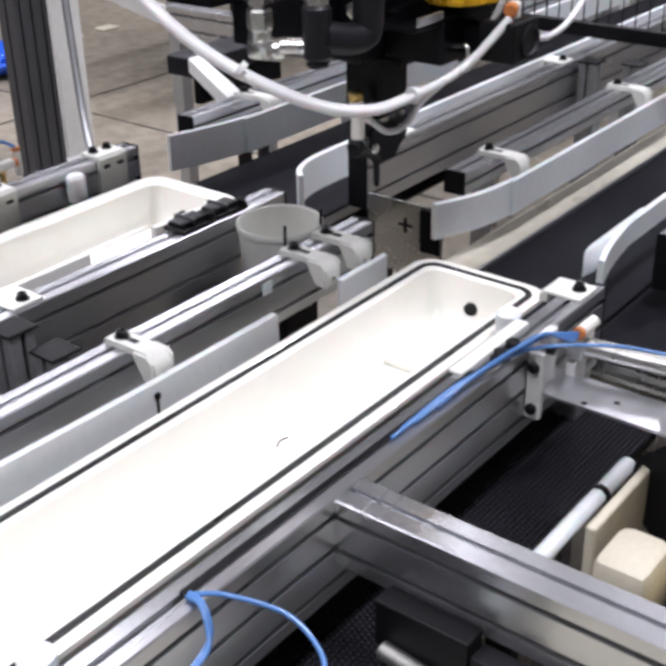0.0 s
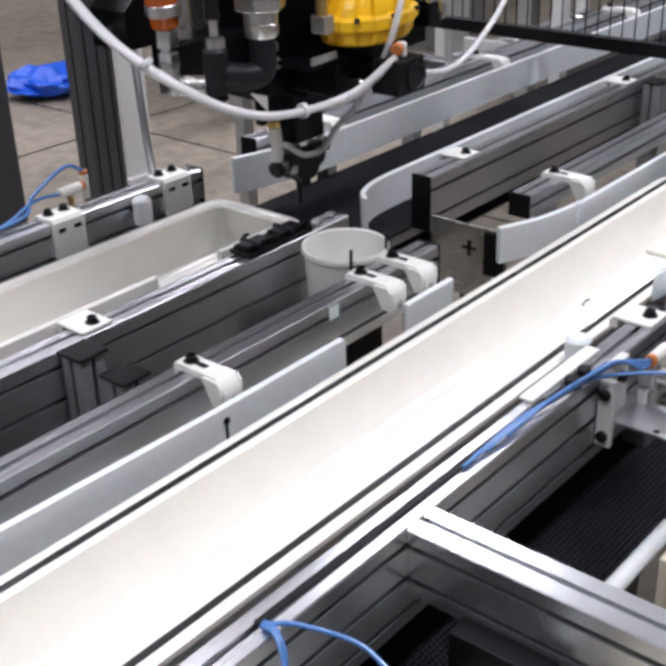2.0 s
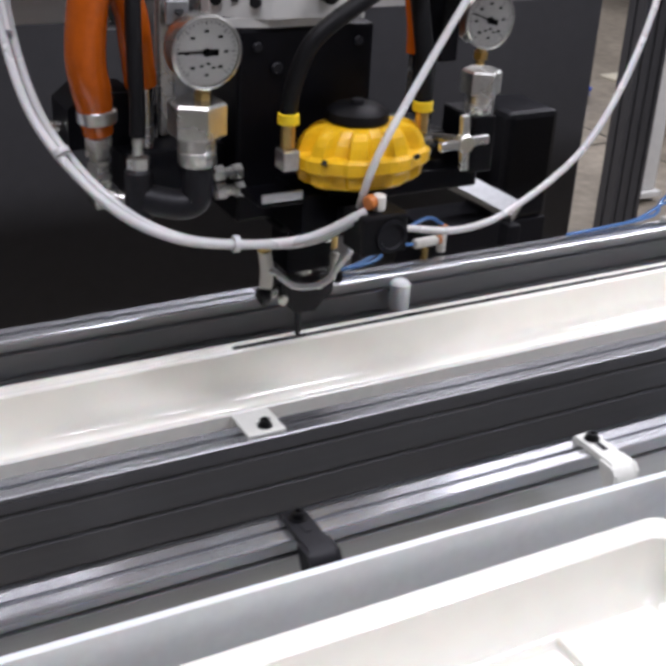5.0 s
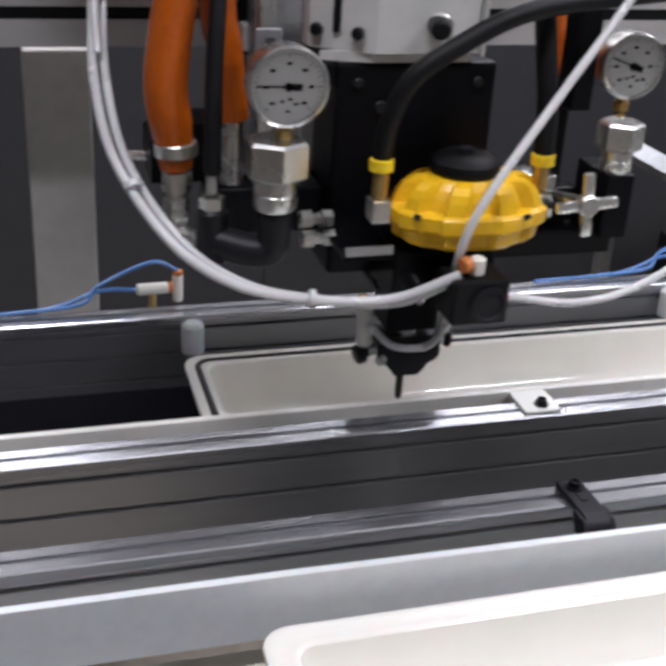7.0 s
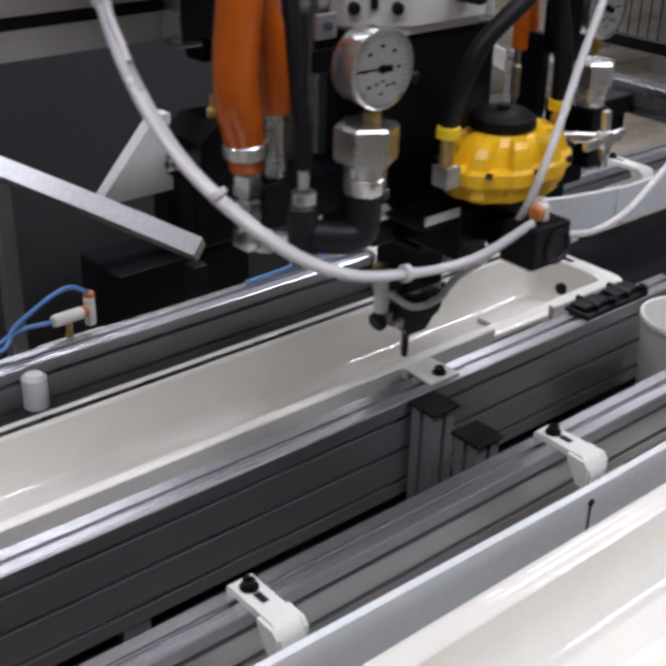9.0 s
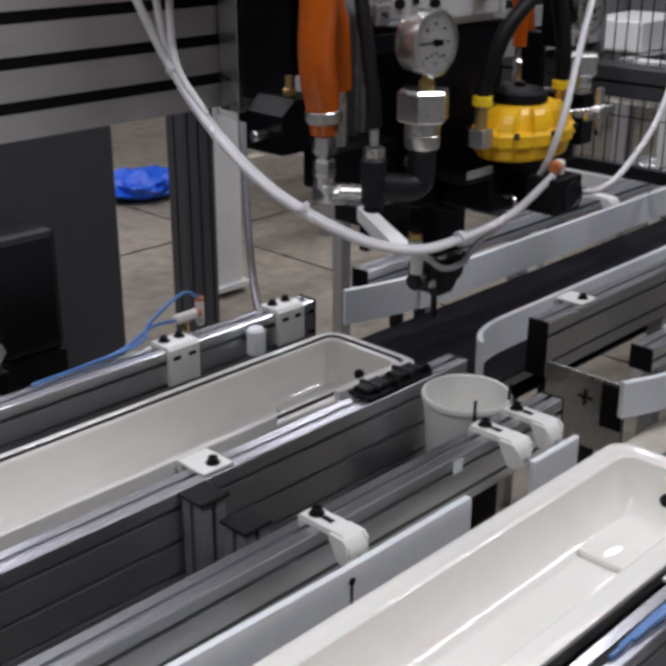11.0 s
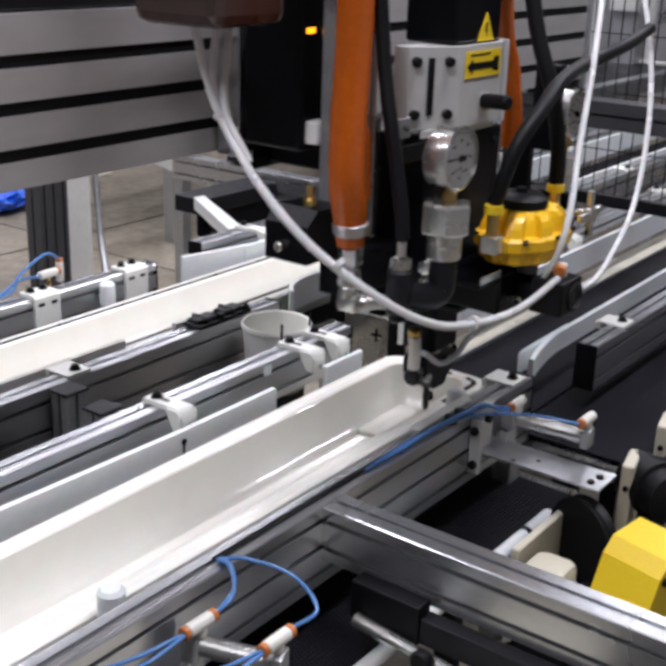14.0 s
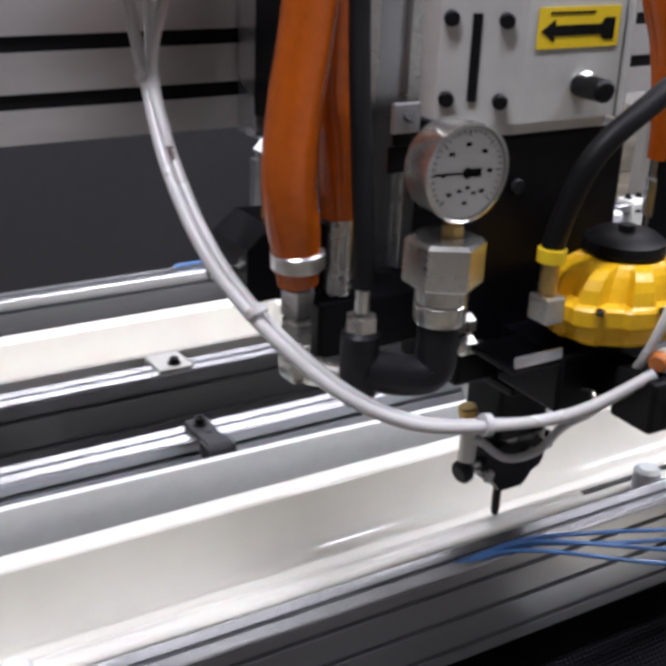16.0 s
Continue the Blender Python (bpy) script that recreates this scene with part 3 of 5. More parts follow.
lg = part("guide_plate", extrude_poly([(-3.5, 0.866), (0.245, 0.866), (0.245, 0.936), (0.243, 0.938), (-0.05, 0.938), (-0.9, 0.957), (-1.5, 0.963), (-3.5, 0.965)], "y", -0.107, -0.095), GUIDE)
tagged(lg, "long white plastic lane guide on the front rail", "guide plate", "white lane guides")
guide(0.42, 0.56, -0.101, 0.866, 0.934, "short white plastic lane guide")


def bent_guide(pts, z0, z1, label, th=0.012, material=None):
    """A white guide strip on edge, bent along a path in plan."""
    path = smooth_path([(x, y, 0) for x, y in pts], 8)
    bm = bmesh.new()
    rows = []
    for i, p in enumerate(path):
        d = (path[min(i + 1, len(path) - 1)] - path[max(i - 1, 0)]).normalized()
        nrm = Vector((-d.y, d.x, 0)) * th / 2
        c = 0.002
        rows.append([bm.verts.new(v) for v in ((*(p + nrm).xy, z0), (*(p + nrm).xy, z1 - c), (*(p + nrm * 0.6).xy, z1), (*(p - nrm * 0.6).xy, z1), (*(p - nrm).xy, z1 - c), (*(p - nrm).xy, z0))])
    for a, b in zip(rows, rows[1:]):
        for k in range(6):
            bm.faces.new((a[k], a[(k + 1) % 6], b[(k + 1) % 6], b[k]))
    bm.faces.new(rows[0][::-1])
    bm.faces.new(rows[-1])
    bmesh.ops.recalc_face_normals(bm, faces=bm.faces)
    ob = part("guide_plate", bm, material or GUIDE, smooth=True)
    return tagged(ob, label, "guide plate", "white lane guides")


bent_guide([(0.80, -0.050), (0.90, -0.088), (1.02, -0.106), (1.2, -0.110), (3.0, -0.110), (6.0, -0.110)], 0.866, 0.944, "long white plastic lane guide with a flared end")
bent_guide([(0.785, 0.690), (0.88, 0.662), (1.0, 0.640), (1.2, 0.630), (3.0, 0.630), (6.0, 0.630)], 0.866, 0.955, "long white plastic lane guide with a flared end")
bent_guide([(0.765, 0.268), (0.80, 0.300), (0.86, 0.322), (0.95, 0.328), (1.2, 0.328), (3.0, 0.328), (6.0, 0.328)], 0.866, 0.948, "white plastic lane guide with a curved end")
bent_guide([(0.728, -0.453), (0.804, -0.433), (0.903, -0.416), (1.008, -0.408), (1.15, -0.412), (6.0, -0.400)], 0.900, 0.950, "white plastic lane guide with a curved end")
bent_guide([(-3.5, 0.305), (-1.0, 0.305), (0.198, 0.305)], 0.868, 0.960, "long cream plastic lane guide behind the middle rail", 0.012, TUB_GUIDE)
bent_guide([(0.36, 0.305), (0.45, 0.305), (0.56, 0.305)], 0.868, 0.955, "short cream plastic lane guide behind the middle rail", 0.012, TUB_GUIDE)

# guide brackets
def bolt_head(bm_parent, x, y, z, r=0.0085, h=0.011):
    return part("bolt", lathe([(0, 0), (r + 0.004, 0), (r + 0.004, 0.002), (r, 0.002), (r, h), (r * 0.55, h), (r * 0.5, h - 0.005), (0, h - 0.005)], 16, pose(x, y, z)), BLACK, bm_parent, "black socket head bolt")


def bracket(x, y, reach, material, label, w=0.048, drop=0.040, z=TOP):
    """An angled bracket bolted on a rail's top and bent down to the guide."""
    base = empty("guide_bracket", pose(x, y, z))
    tagged(base, label, "bracket", "guide brackets")
    s = 1 if reach > 0 else -1
    t, n = 0.011, 8
    L = abs(reach) - 0.0065
    r, ri = 0.026, 0.012
    outer = [(-0.022, 0.0), (-0.022, t - 0.003), (-0.019, t)]
    outer += [(L - r + r * math.sin(radians(90 * k / n)), t - r + r * math.cos(radians(90 * k / n))) for k in range(n + 1)]
    outer += [(L, -drop + 0.004), (L - 0.004, -drop), (L - t - 0.003, -drop)]
    outer += [(L - t - 0.003 - ri + ri * math.cos(radians(90 * k / n)), -ri + ri * math.sin(radians(90 * k / n))) for k in range(n + 1)]
    poly = [(s * u, v + 0.0005) for u, v in outer]
    part("hook", extrude_poly(poly, "x", -w / 2 + 0.006, w / 2 - 0.006), material, base, smooth=True)
    for q in (-w / 2 + 0.0028, w / 2 - 0.0028):
        part("cheek", extrude_poly([(s * (L - 0.002), t - 0.012), (s * (L - 0.010), t - 0.003), (s * (L - 0.040), t - 0.002), (s * (L - 0.040), 0.001), (s * (L - 0.020), -drop + 0.006), (s * (L - 0.003), -drop + 0.005)], "x", q - 0.0027, q + 0.0027), material, base)
    bolt_head(base, 0, 0, t + 0.001)
    part("slot", box(-0.005, 0.005, min(s * 0.014, s * 0.034), max(s * 0.014, s * 0.034), t + 0.0008, t + 0.0018), DARK_STEEL, base)
    part("screw", rod((0, s * (L + 0.0005), -0.024), (0, s * (L + 0.003), -0.024), 0.005), STEEL, base)
    return base


for q in (0.0, -0.566, 0.419):
    bracket(q, 0.0, -0.094, BRACKET, "white moulded plastic bracket holding the lane guide")
bracket(0.513, 0.0, -0.094, BRACKET, "white moulded plastic bracket holding the short guide")
bracket(-1.075, 0.0, -0.094, DARK_STEEL, "dark metal bracket holding the lane guide")
for q in (-2.3,):
    bracket(q, 0.0, -0.094, BRACKET, "white moulded plastic bracket holding the lane guide")
for q in (1.10, 1.75, 2.6):
    bracket(q, 0.0, -0.098, BRACKET, "white moulded plastic bracket holding the flared guide")
for q in (1.137, 1.932, 2.8):
    bracket(q, 0.762, -0.12, BRACKET, "white moulded plastic bracket holding the flared guide")


def flat_clip(x, y, s, label, z=TOP, mat_=None):
    """A flat plate bolted on a rail's top that reaches over to the guide behind it."""
    base = empty("guide_clip", pose(x, y, z))
    tagged(base, label, "clip", "guide clips")
    part("plate", box(-0.032, 0.032, min(-s * 0.020, s * 0.050), max(-s * 0.020, s * 0.050), 0.0005, 0.0065, 0.002), mat_ or BRACKET, base)
    part("lug", box(-0.030, -0.010, min(s * 0.040, s * 0.056), max(s * 0.040, s * 0.056), -0.016, 0.0003, 0.002), mat_ or BRACKET, base)
    bolt_head(base, 0.004, 0, 0.0067)


for q in (-0.003, -1.016, -2.0, 1.109, 1.91, 2.9):
    flat_clip(q, 0.243, 1, "white plate clip bolted on the middle rail")
for q in (1.083, 1.9):
    flat_clip(q, -0.515, 1, "white plate clip bolted on the near rail")
flat_clip(0.569, -0.487, 1, "white plate clip bolted on the near rail end")


def black_clip(x, y):
    base = empty("cable_clip", pose(x, y, TOP))
    tagged(base, "black plastic toggle clip on the middle rail", "clip", "black toggle clips")
    part("base", box(-0.045, 0.045, -0.024, 0.034, 0.0005, 0.010, 0.003), BLACK, base)
    part("lever", box(-0.040, 0.030, -0.012, 0.026, 0.0102, 0.020, 0.004), BLACK, base)
    part("pivot", rod((-0.01, -0.02, 0.018), (-0.01, 0.032, 0.018), 0.006), DARK_STEEL, base)
    bolt_head(base, 0.036, -0.014, 0.0102)


black_clip(0.405, 0.243)
black_clip(0.497, 0.243)


def capped_post(x, y, top, h, label):
    base = empty("capped_post", pose(x, y, 0))
    tagged(base, label, "post", "capped posts")
    part("profile", extrude_poly(slot_profile(0.05, 0.05, 1, 1), "z", 0.0, top - 0.0062), ALU_DULL, base)
    part("cap", box(-0.030, 0.030, -0.055, 0.005, top - 0.006, top, 0.002), BLACK, base, "black plastic cap")


capped_post(-0.068, 0.210, 0.958, 1, "short aluminium post with a black cap between the rails")
capped_post(-0.050, 0.130, 0.934, 1, "lower aluminium post with a black cap between the rails")
capped_post(1.97, 0.205, 0.958, 1, "short aluminium post with a black cap between the rails")
capped_post(2.10, 0.13, 0.934, 1, "lower aluminium post with a black cap between the rails")


def rear_bracket(x):
    """A broad white bracket on the rear rail with two bolts, hanging towards the lane."""
    base = empty("rear_bracket", pose(x, 0.712, TOP))
    tagged(base, "broad white plastic bracket on the rear rail", "bracket", "rear rail brackets")
    poly = [(0.024, 0.0005), (0.024, 0.009), (-0.028, 0.009), (-0.036, 0.002), (-0.036, -0.075), (-0.0265, -0.075), (-0.0265, 0.0005)]
    part("angle", extrude_poly(poly, "x", -0.040, 0.040), BRACKET, base)
    for q in (-0.020, 0.020):
        bolt_head(base, q, 0.006, 0.0092)
        part("slot", box(q - 0.009, q + 0.009, -0.0375, -0.0362, -0.020, -0.012), DARK_STEEL, base)


rear_bracket(0.290)
rear_bracket(0.598)


def bumper(x, y, z, d, label, length=0.045):
    base = empty("bumper_roller", pose(x, y, z))
    tagged(base, label, "bumper", "white bumper rollers")
    part("roller", rod((0, 0, -0.032), (0, 0, 0.032), 0.021, 0.006), GUIDE, base)
    part("stem", rod((0, d * 0.021, 0), (0, d * length, 0), 0.008), BLACK, base)


for q in (0.47, -0.52, -1.52, -2.4):
    bumper(q, 0.655, 0.925, 1, "white plastic bumper roller on the rear rail", 0.032)
for q in (0.440, -0.52, -1.5):
    bumper(q, -0.430, 0.930, -1, "white plastic bumper roller on the near rail", 0.032)

# bucket between the rails
bk = empty("bucket", pose(0.51, 0.112, 0.80))
tagged(bk, "white plastic bucket wedged between the rails", "bucket")
part("wall", lathe([(0, 0), (0.066, 0), (0.070, 0.005), (0.080, 0.150), (0.083, 0.152), (0.085, 0.162), (0.083, 0.166), (0.079, 0.164), (0.076, 0.150), (0.066, 0.008), (0, 0.006)], 40), BRACKET, bk, smooth=True)
part("stand", box(-0.05, 0.05, -0.05, 0.05, -0.80, -0.0005, 0.003), DARK_STEEL, bk, "dark support under the bucket")
for q in (0.435, 0.54):
    sp = part("cable_tie_tail", rod((q, 0.036, 0.957), (q + 0.004, 0.038, 0.995), 0.003), BLACK)
    tagged(sp, "black cable tie tail sticking up from the rail", "cable tie", "tie tails")
stk = part("sticker", box(0.30, 0.325, -0.0262, -0.0252, 0.925, 0.948), GUIDE)
tagged(stk, "small white label on the front rail", "label")
for q in (-0.036,):
    sc = part("guide_screw", rod((q, -0.1095, 0.916), (q, -0.1072, 0.916), 0.006), BLACK)
    tagged(sc, "black screw in the long lane guide", "screw")
    sl = part("guide_joint", box(q - 0.0025, q + 0.0025, -0.1078, -0.1069, 0.868, 0.912), DARK_STEEL)
    tagged(sl, "dark joint in the long lane guide", "joint")

# sensor panel between the right-hand rails
sp = empty("steel_barrier", pose(0.93, 0.11, 0))
tagged(sp, "upright stainless sheet barrier with a black cross mark", "barrier")
part("sheet", box(0.0, 0.006, -0.10, 0.10, 0.70, 0.872, 0.002), STEEL, sp)
part("cross_mark", box(-0.0012, -0.0002, -0.022, 0.014, 0.814, 0.820), BLACK, sp)
part("cross_mark", box(-0.0024, -0.0014, -0.007, -0.001, 0.799, 0.835), BLACK, sp)
part("sensor_window", box(-0.006, -0.0002, -0.096, -0.045, 0.765, 0.866, 0.002), BLACK, sp, "dark square sensor window")
part("stand", box(0.0005, 0.0305, -0.02, 0.02, 0.0, 0.6998, 0.002), DARK_STEEL, sp)

# cross beams
for nm, x, y0, y1, lab in (("cross_beam", -0.098, -2.4, -0.5125, "slotted aluminium cross beam butted to the near rail"), ("cross_beam", 1.86, 0.7875, 1.75, "slotted aluminium cross beam butted to the rear rail")):
    cb = empty(nm, pose(x, 0, TOP))
    tagged(cb, lab, "cross beam", "cross beams")
    part("profile", extrude_poly(slot_profile(0.06, 0.10, 1, 2), "y", y0, y1), ALU, cb)
    part("leg", box(-0.025, 0.025, (y0 if y0 < -1 else y1 - 0.05), (y0 + 0.05 if y0 < -1 else y1), -TOP, -0.1005, 0.003), ALU_DULL, cb)
    part("leg", box(-0.025, 0.025, -1.45, -1.40, -TOP, -0.1005, 0.003) if y0 < -1 else box(-0.025, 0.025, 1.3, 1.35, -TOP, -0.1005, 0.003), ALU_DULL, cb)

# drive under the rear cross beam
tr = empty("drive_unit", pose(1.60, 1.22, 0))
tagged(tr, "dark belt drive unit with a round motor", "drive unit")
part("housing", box(-0.18, 0.225, -0.02, 0.12, 0.865, 0.925, 0.006), DARK_STEEL, tr)
part("lower_plate", box(-0.16, 0.225, 0.0, 0.03, 0.78, 0.8645, 0.004), BLACK_BOX, tr)
part("motor", rod((-0.10, -0.0005, 0.822), (-0.10, -0.06, 0.822), 0.036, 0.005), BLACK, tr, "round black motor", True)
part("motor_boss", rod((-0.10, -0.0605, 0.822), (-0.10, -0.068, 0.822), 0.014, 0.002), STEEL, tr)
for q in (0.19,):
    part("leg", box(q - 0.015, q + 0.015, 0.05, 0.08, 0.0, 0.8645, 0.003), DARK_STEEL, tr)
tb = empty("tie_brace", pose(0, 0, 0.93))
tagged(tb, "white sheet metal brace between the rear rail and the drive", "brace")
part("strap", extrude_poly([(1.115, 0.789), (1.175, 0.789), (1.425, 1.199), (1.375, 1.199)], "z", 0.0, 0.012), PAINT_WHITE, tb)
part("lip", extrude_poly([(1.115, 0.789), (1.119, 0.789), (1.379, 1.199), (1.375, 1.199)], "z", -0.03, -0.0002), PAINT_WHITE, tb)
lk = empty("link_bar", pose(0, 0, 0.88))
tagged(lk, "white sheet metal link bar from the cross beam to the stand", "bar")
part("strap", extrude_poly([(1.835, 1.751), (1.845, 1.751), (2.265, 2.878), (2.255, 2.878)], "z", 0.0, 0.07), PAINT_WHITE, lk)

# ---- operator side ----
def air_cylinder(x, y, z, a, L, label, short=False):
    """A small pneumatic cylinder with fittings, pointing along angle a in plan."""
    base = empty("air_cylinder", pose(x, y, z, 0, 0, a))
    tagged(base, label, "pneumatic cylinder", "pneumatic cylinders")
    part("barrel", rod((0, 0, 0), (L, 0, -0.004), 0.0165, 0.002), STEEL, base, smooth=True)
    part("end_block", box(L - 0.002, L + 0.018, -0.019, 0.019, -0.024, 0.016, 0.004), ALU_DULL, base)
    part("front_block", box(-0.026, 0.002, -0.020, 0.020, -0.020, 0.020, 0.004), ALU_DULL, base)
    ux, uy = math.cos(radians(a)), -math.sin(radians(a))
    for q in (0.0, L + 0.006):
        f = part("tee_fitting", rod((q, 0, 0.016), (q, 0, 0.034), 0.010, 0.003), FITTING, base, "white push-in tee fitting")
        part("arm", rod((q - 0.026 * ux, -0.026 * uy, 0.036), (q + 0.022 * ux, 0.022 * uy, 0.036), 0.0105, 0.002), FITTING, f)
        for e, g in ((-0.0262, -0.035),) if short else ((-0.0262, -0.035), (0.0222, 0.031)):
            part("release_ring", rod((q + e * ux, e * uy, 0.036), (q + g * ux, g * uy, 0.036), 0.0102, 0.001), ORANGE_RING, f, "orange release ring")
    part("mount", box(-0.022, -0.006, -0.03, 0.03, -0.09, -0.0202, 0.003), PAINT_WHITE, base)
    return base


air_cylinder(0.47, -0.555, 0.922, -82, 0.14, "small steel pneumatic cylinder with white fittings on the rail end", True)
air_cylinder(-0.47, -0.556, 0.894, -70, 0.11, "small steel pneumatic cylinder with white fittings on the near rail")
mp = empty("mount_plate", pose(0.36, -0.535, 0.90))
tagged(mp, "white bracket plates fixed to the near rail end", "bracket")
part("upright", box(-0.006, 0.006, -0.004, 0.0215, -0.065, 0.050, 0.002), PAINT_WHITE, mp)
for q in (-0.045, 0.028):
    part("bolt", rod((-0.0062, 0.008, q), (-0.016, 0.008, q), 0.009, 0.002), BLACK, mp)
part("tab", box(0.0065, 0.06, 0.006, 0.0215, -0.05, 0.07, 0.002), PAINT_WHITE, mp)
part("bolt", rod((0.03, 0.0055, -0.03), (0.03, -0.004, -0.03), 0.009), BLACK, mp)
part("bolt", rod((0.03, 0.0055, 0.045), (0.03, -0.004, 0.045), 0.009), BLACK, mp)
shelf = empty("sensor_plate", pose(0.345, -0.513, 0.895))
tagged(shelf, "flat aluminium plate cantilevered from the near rail", "plate")
part("sheet", box(0.02, 0.105, -0.275, 0.0, -0.02, -0.015, 0.001), ALU, shelf)
for q, r in ((0.04, -0.25), (0.07, -0.255)):
    part("screw", rod((q, r, -0.015), (q, r, -0.010), 0.007), BLACK, shelf)
for q, r in ((0.03, -0.09), (0.06, -0.13)):
    part("hole", rod((q, r, -0.015), (q, r, -0.0144), 0.005), DARK_STEEL, shelf)
for q in (0.337, 0.30):
    nb = empty("rail_bolt", pose(q, -0.496, TOP))
    tagged(nb, "black bolt with a washer on the near rail", "bolt", "near rail bolts")
    part("head", rod((0, 0, 0.002), (0, 0, 0.016), 0.011, 0.002), BLACK, nb)
    part("washer", rod((0, 0, 0.0002), (0, 0, 0.0018), 0.016), DARK_STEEL, nb)
pl = part("clamp_strip", box(0.22, 0.42, -0.478, -0.455, TOP + 0.0005, TOP + 0.006, 0.001), BRACKET)
tagged(pl, "pale plastic clamp strip on the near rail", "strip")

bt = empty("blue_air_tubes", pose(0, 0, 0))
tagged(bt, "bundle of translucent blue pneumatic tubes along the near rail", "air tubes")
zt = TOP + 0.008
part("tube", tube([(0.05, -0.489, zt - 0.006), (0.18, -0.492, zt), (0.30, -0.515, zt + 0.004), (0.38, -0.53, zt + 0.008), (0.436, -0.555, zt - 0.006)], 0.0029), BLUE_TUBE, bt, smooth=True)
part("tube", tube([(0.10, -0.498, zt), (0.22, -0.505, zt + 0.004), (0.33, -0.53, zt + 0.006), (0.40, -0.62, zt + 0.010), (0.456, -0.699, zt - 0.006)], 0.0029), BLUE_TUBE, bt, smooth=True)
for pts in (
        [(-0.36, -0.497, zt - 0.004), (-0.345, -0.535, zt + 0.004), (-0.315, -0.600, zt - 0.014), (-0.335, -0.660, zt - 0.036), (-0.400, -0.662, zt - 0.034)],
        [(-0.36, -0.493, zt - 0.004), (-0.366, -0.520, zt - 0.002), (-0.385, -0.545, zt - 0.022), (-0.438, -0.556, zt - 0.034)],
        [(-0.366, -0.495, zt - 0.004), (-0.374, -0.525, zt + 0.002), (-0.395, -0.552, zt - 0.024), (-0.440, -0.557, zt - 0.034)],
        [(-0.505, -0.556, zt - 0.034), (-0.60, -0.556, zt - 0.020), (-0.70, -0.540, zt - 0.004), (-0.82, -0.500, zt - 0.002), (-0.90, -0.488, zt - 0.012)],
        [(-0.505, -0.560, zt - 0.034), (-0.60, -0.570, zt - 0.026), (-0.71, -0.552, zt - 0.012), (-0.84, -0.504, zt - 0.004), (-0.93, -0.488, zt - 0.012)],
        [(-0.465, -0.664, zt - 0.034), (-0.56, -0.650, zt - 0.022), (-0.68, -0.590, zt - 0.008), (-0.82, -0.512, zt), (-0.92, -0.490, zt - 0.012)],
        [(-0.465, -0.668, zt - 0.036), (-0.56, -0.664, zt - 0.030), (-0.69, -0.606, zt - 0.018), (-0.84, -0.518, zt - 0.004), (-0.95, -0.490, zt - 0.012)]):
    part("tube", tube(pts, 0.0031), BLUE_TUBE, bt, smooth=True)
for k in range(3):
    part("tube", tube([(0.02 + 0.05 * k, -0.494 - 0.003 * k, zt - 0.003), (0.16 + 0.03 * k, -0.497 - 0.004 * k, zt + 0.002 + 0.003 * k), (0.26 + 0.02 * k, -0.512 - 0.006 * k, zt + 0.008 + 0.006 * k), (0.35, -0.524 - 0.01 * k, zt + 0.016 + 0.006 * k), (0.40, -0.545 - 0.006 * k, zt + 0.006 - 0.004 * k), (0.437, -0.555, zt - 0.004 - 0.003 * k)], 0.0029), BLUE_TUBE, bt, smooth=True)
part("slot_cover", box(-0.365, 0.24, -0.4925, -0.4815, TOP - 0.002, TOP + 0.004, 0.001), BLACK, bt, "black slot cover strip")

rb = empty("roller_bar", pose(0, -0.648, 0.735))
tagged(rb, "white roller bar with a black ring beside the link belt", "roller")
part("bar", rod((-0.7, 0, 0), (0.47, 0, 0), 0.014, 0.002), GUIDE, rb)
part("ring", rod((0.36, 0, 0), (0.372, 0, 0), 0.016), BLACK, rb)
for q in (-0.6, 0.1, 0.44):
    part("stand", box(q - 0.01, q + 0.01, -0.01, 0.01, -0.735, -0.0145), DARK_STEEL, rb)
wb = empty("side_board", pose(0.20, -0.70, 0))
tagged(wb, "cream painted board on edge beside the link belt", "board")
part("board", box(0.0, 0.22, -0.016, 0.0, 0.60, 0.80, 0.004), CREAM, wb)
part("foot", box(0.05, 0.17, -0.03, 0.014, 0.0, 0.5998), DARK_STEEL, wb)
cb2 = empty("bearing_housing", pose(0.20, -0.775, 0))
tagged(cb2, "cream rounded bearing housing next to a pulley", "bearing housing")
part("housing", box(-0.05, 0.06, -0.04, 0.045, 0.66, 0.792, 0.022), CREAM, cb2, smooth=True)
part("foot", box(-0.04, 0.05, -0.03, 0.03, 0.0, 0.6598), DARK_STEEL, cb2)
for q, r, h in ((0.593, -0.763, 0.855), (0.783, -0.759, 0.875)):
    bl = empty("bearing_board", pose(q, r, 0, 0, 0, 12))
    tagged(bl, "upright cream bearing board beside the belt", "board", "bearing boards")
    part("board", box(-0.045, 0.045, -0.013, 0.013, 0.60, h, 0.005), CREAM, bl)
    part("foot", box(-0.03, 0.03, -0.012, 0.012, 0, 0.5998), DARK_STEEL, bl)
    part("screw", rod((-0.0452, 0, h - 0.05), (-0.049, 0, h - 0.05), 0.006), DARK_STEEL, bl)
dm = empty("drive_motor", pose(0.599, -0.815, 0.80, 0, 0, -30))
tagged(dm, "black round drive motor with a bright shaft", "motor")
part("body", lathe([(0, -0.07), (0.048, -0.07), (0.056, -0.062), (0.056, -0.01), (0.060, -0.008), (0.060, 0.008), (0.052, 0.012), (0.052, 0.05), (0.030, 0.056), (0, 0.056)], 32, pose(0, 0, 0, 90, 0, 0)), RUBBER, dm, smooth=True)
part("shaft", rod((0, -0.0562, 0), (0, -0.11, 0), 0.014, 0.002), STEEL, dm, "bright steel shaft", True)
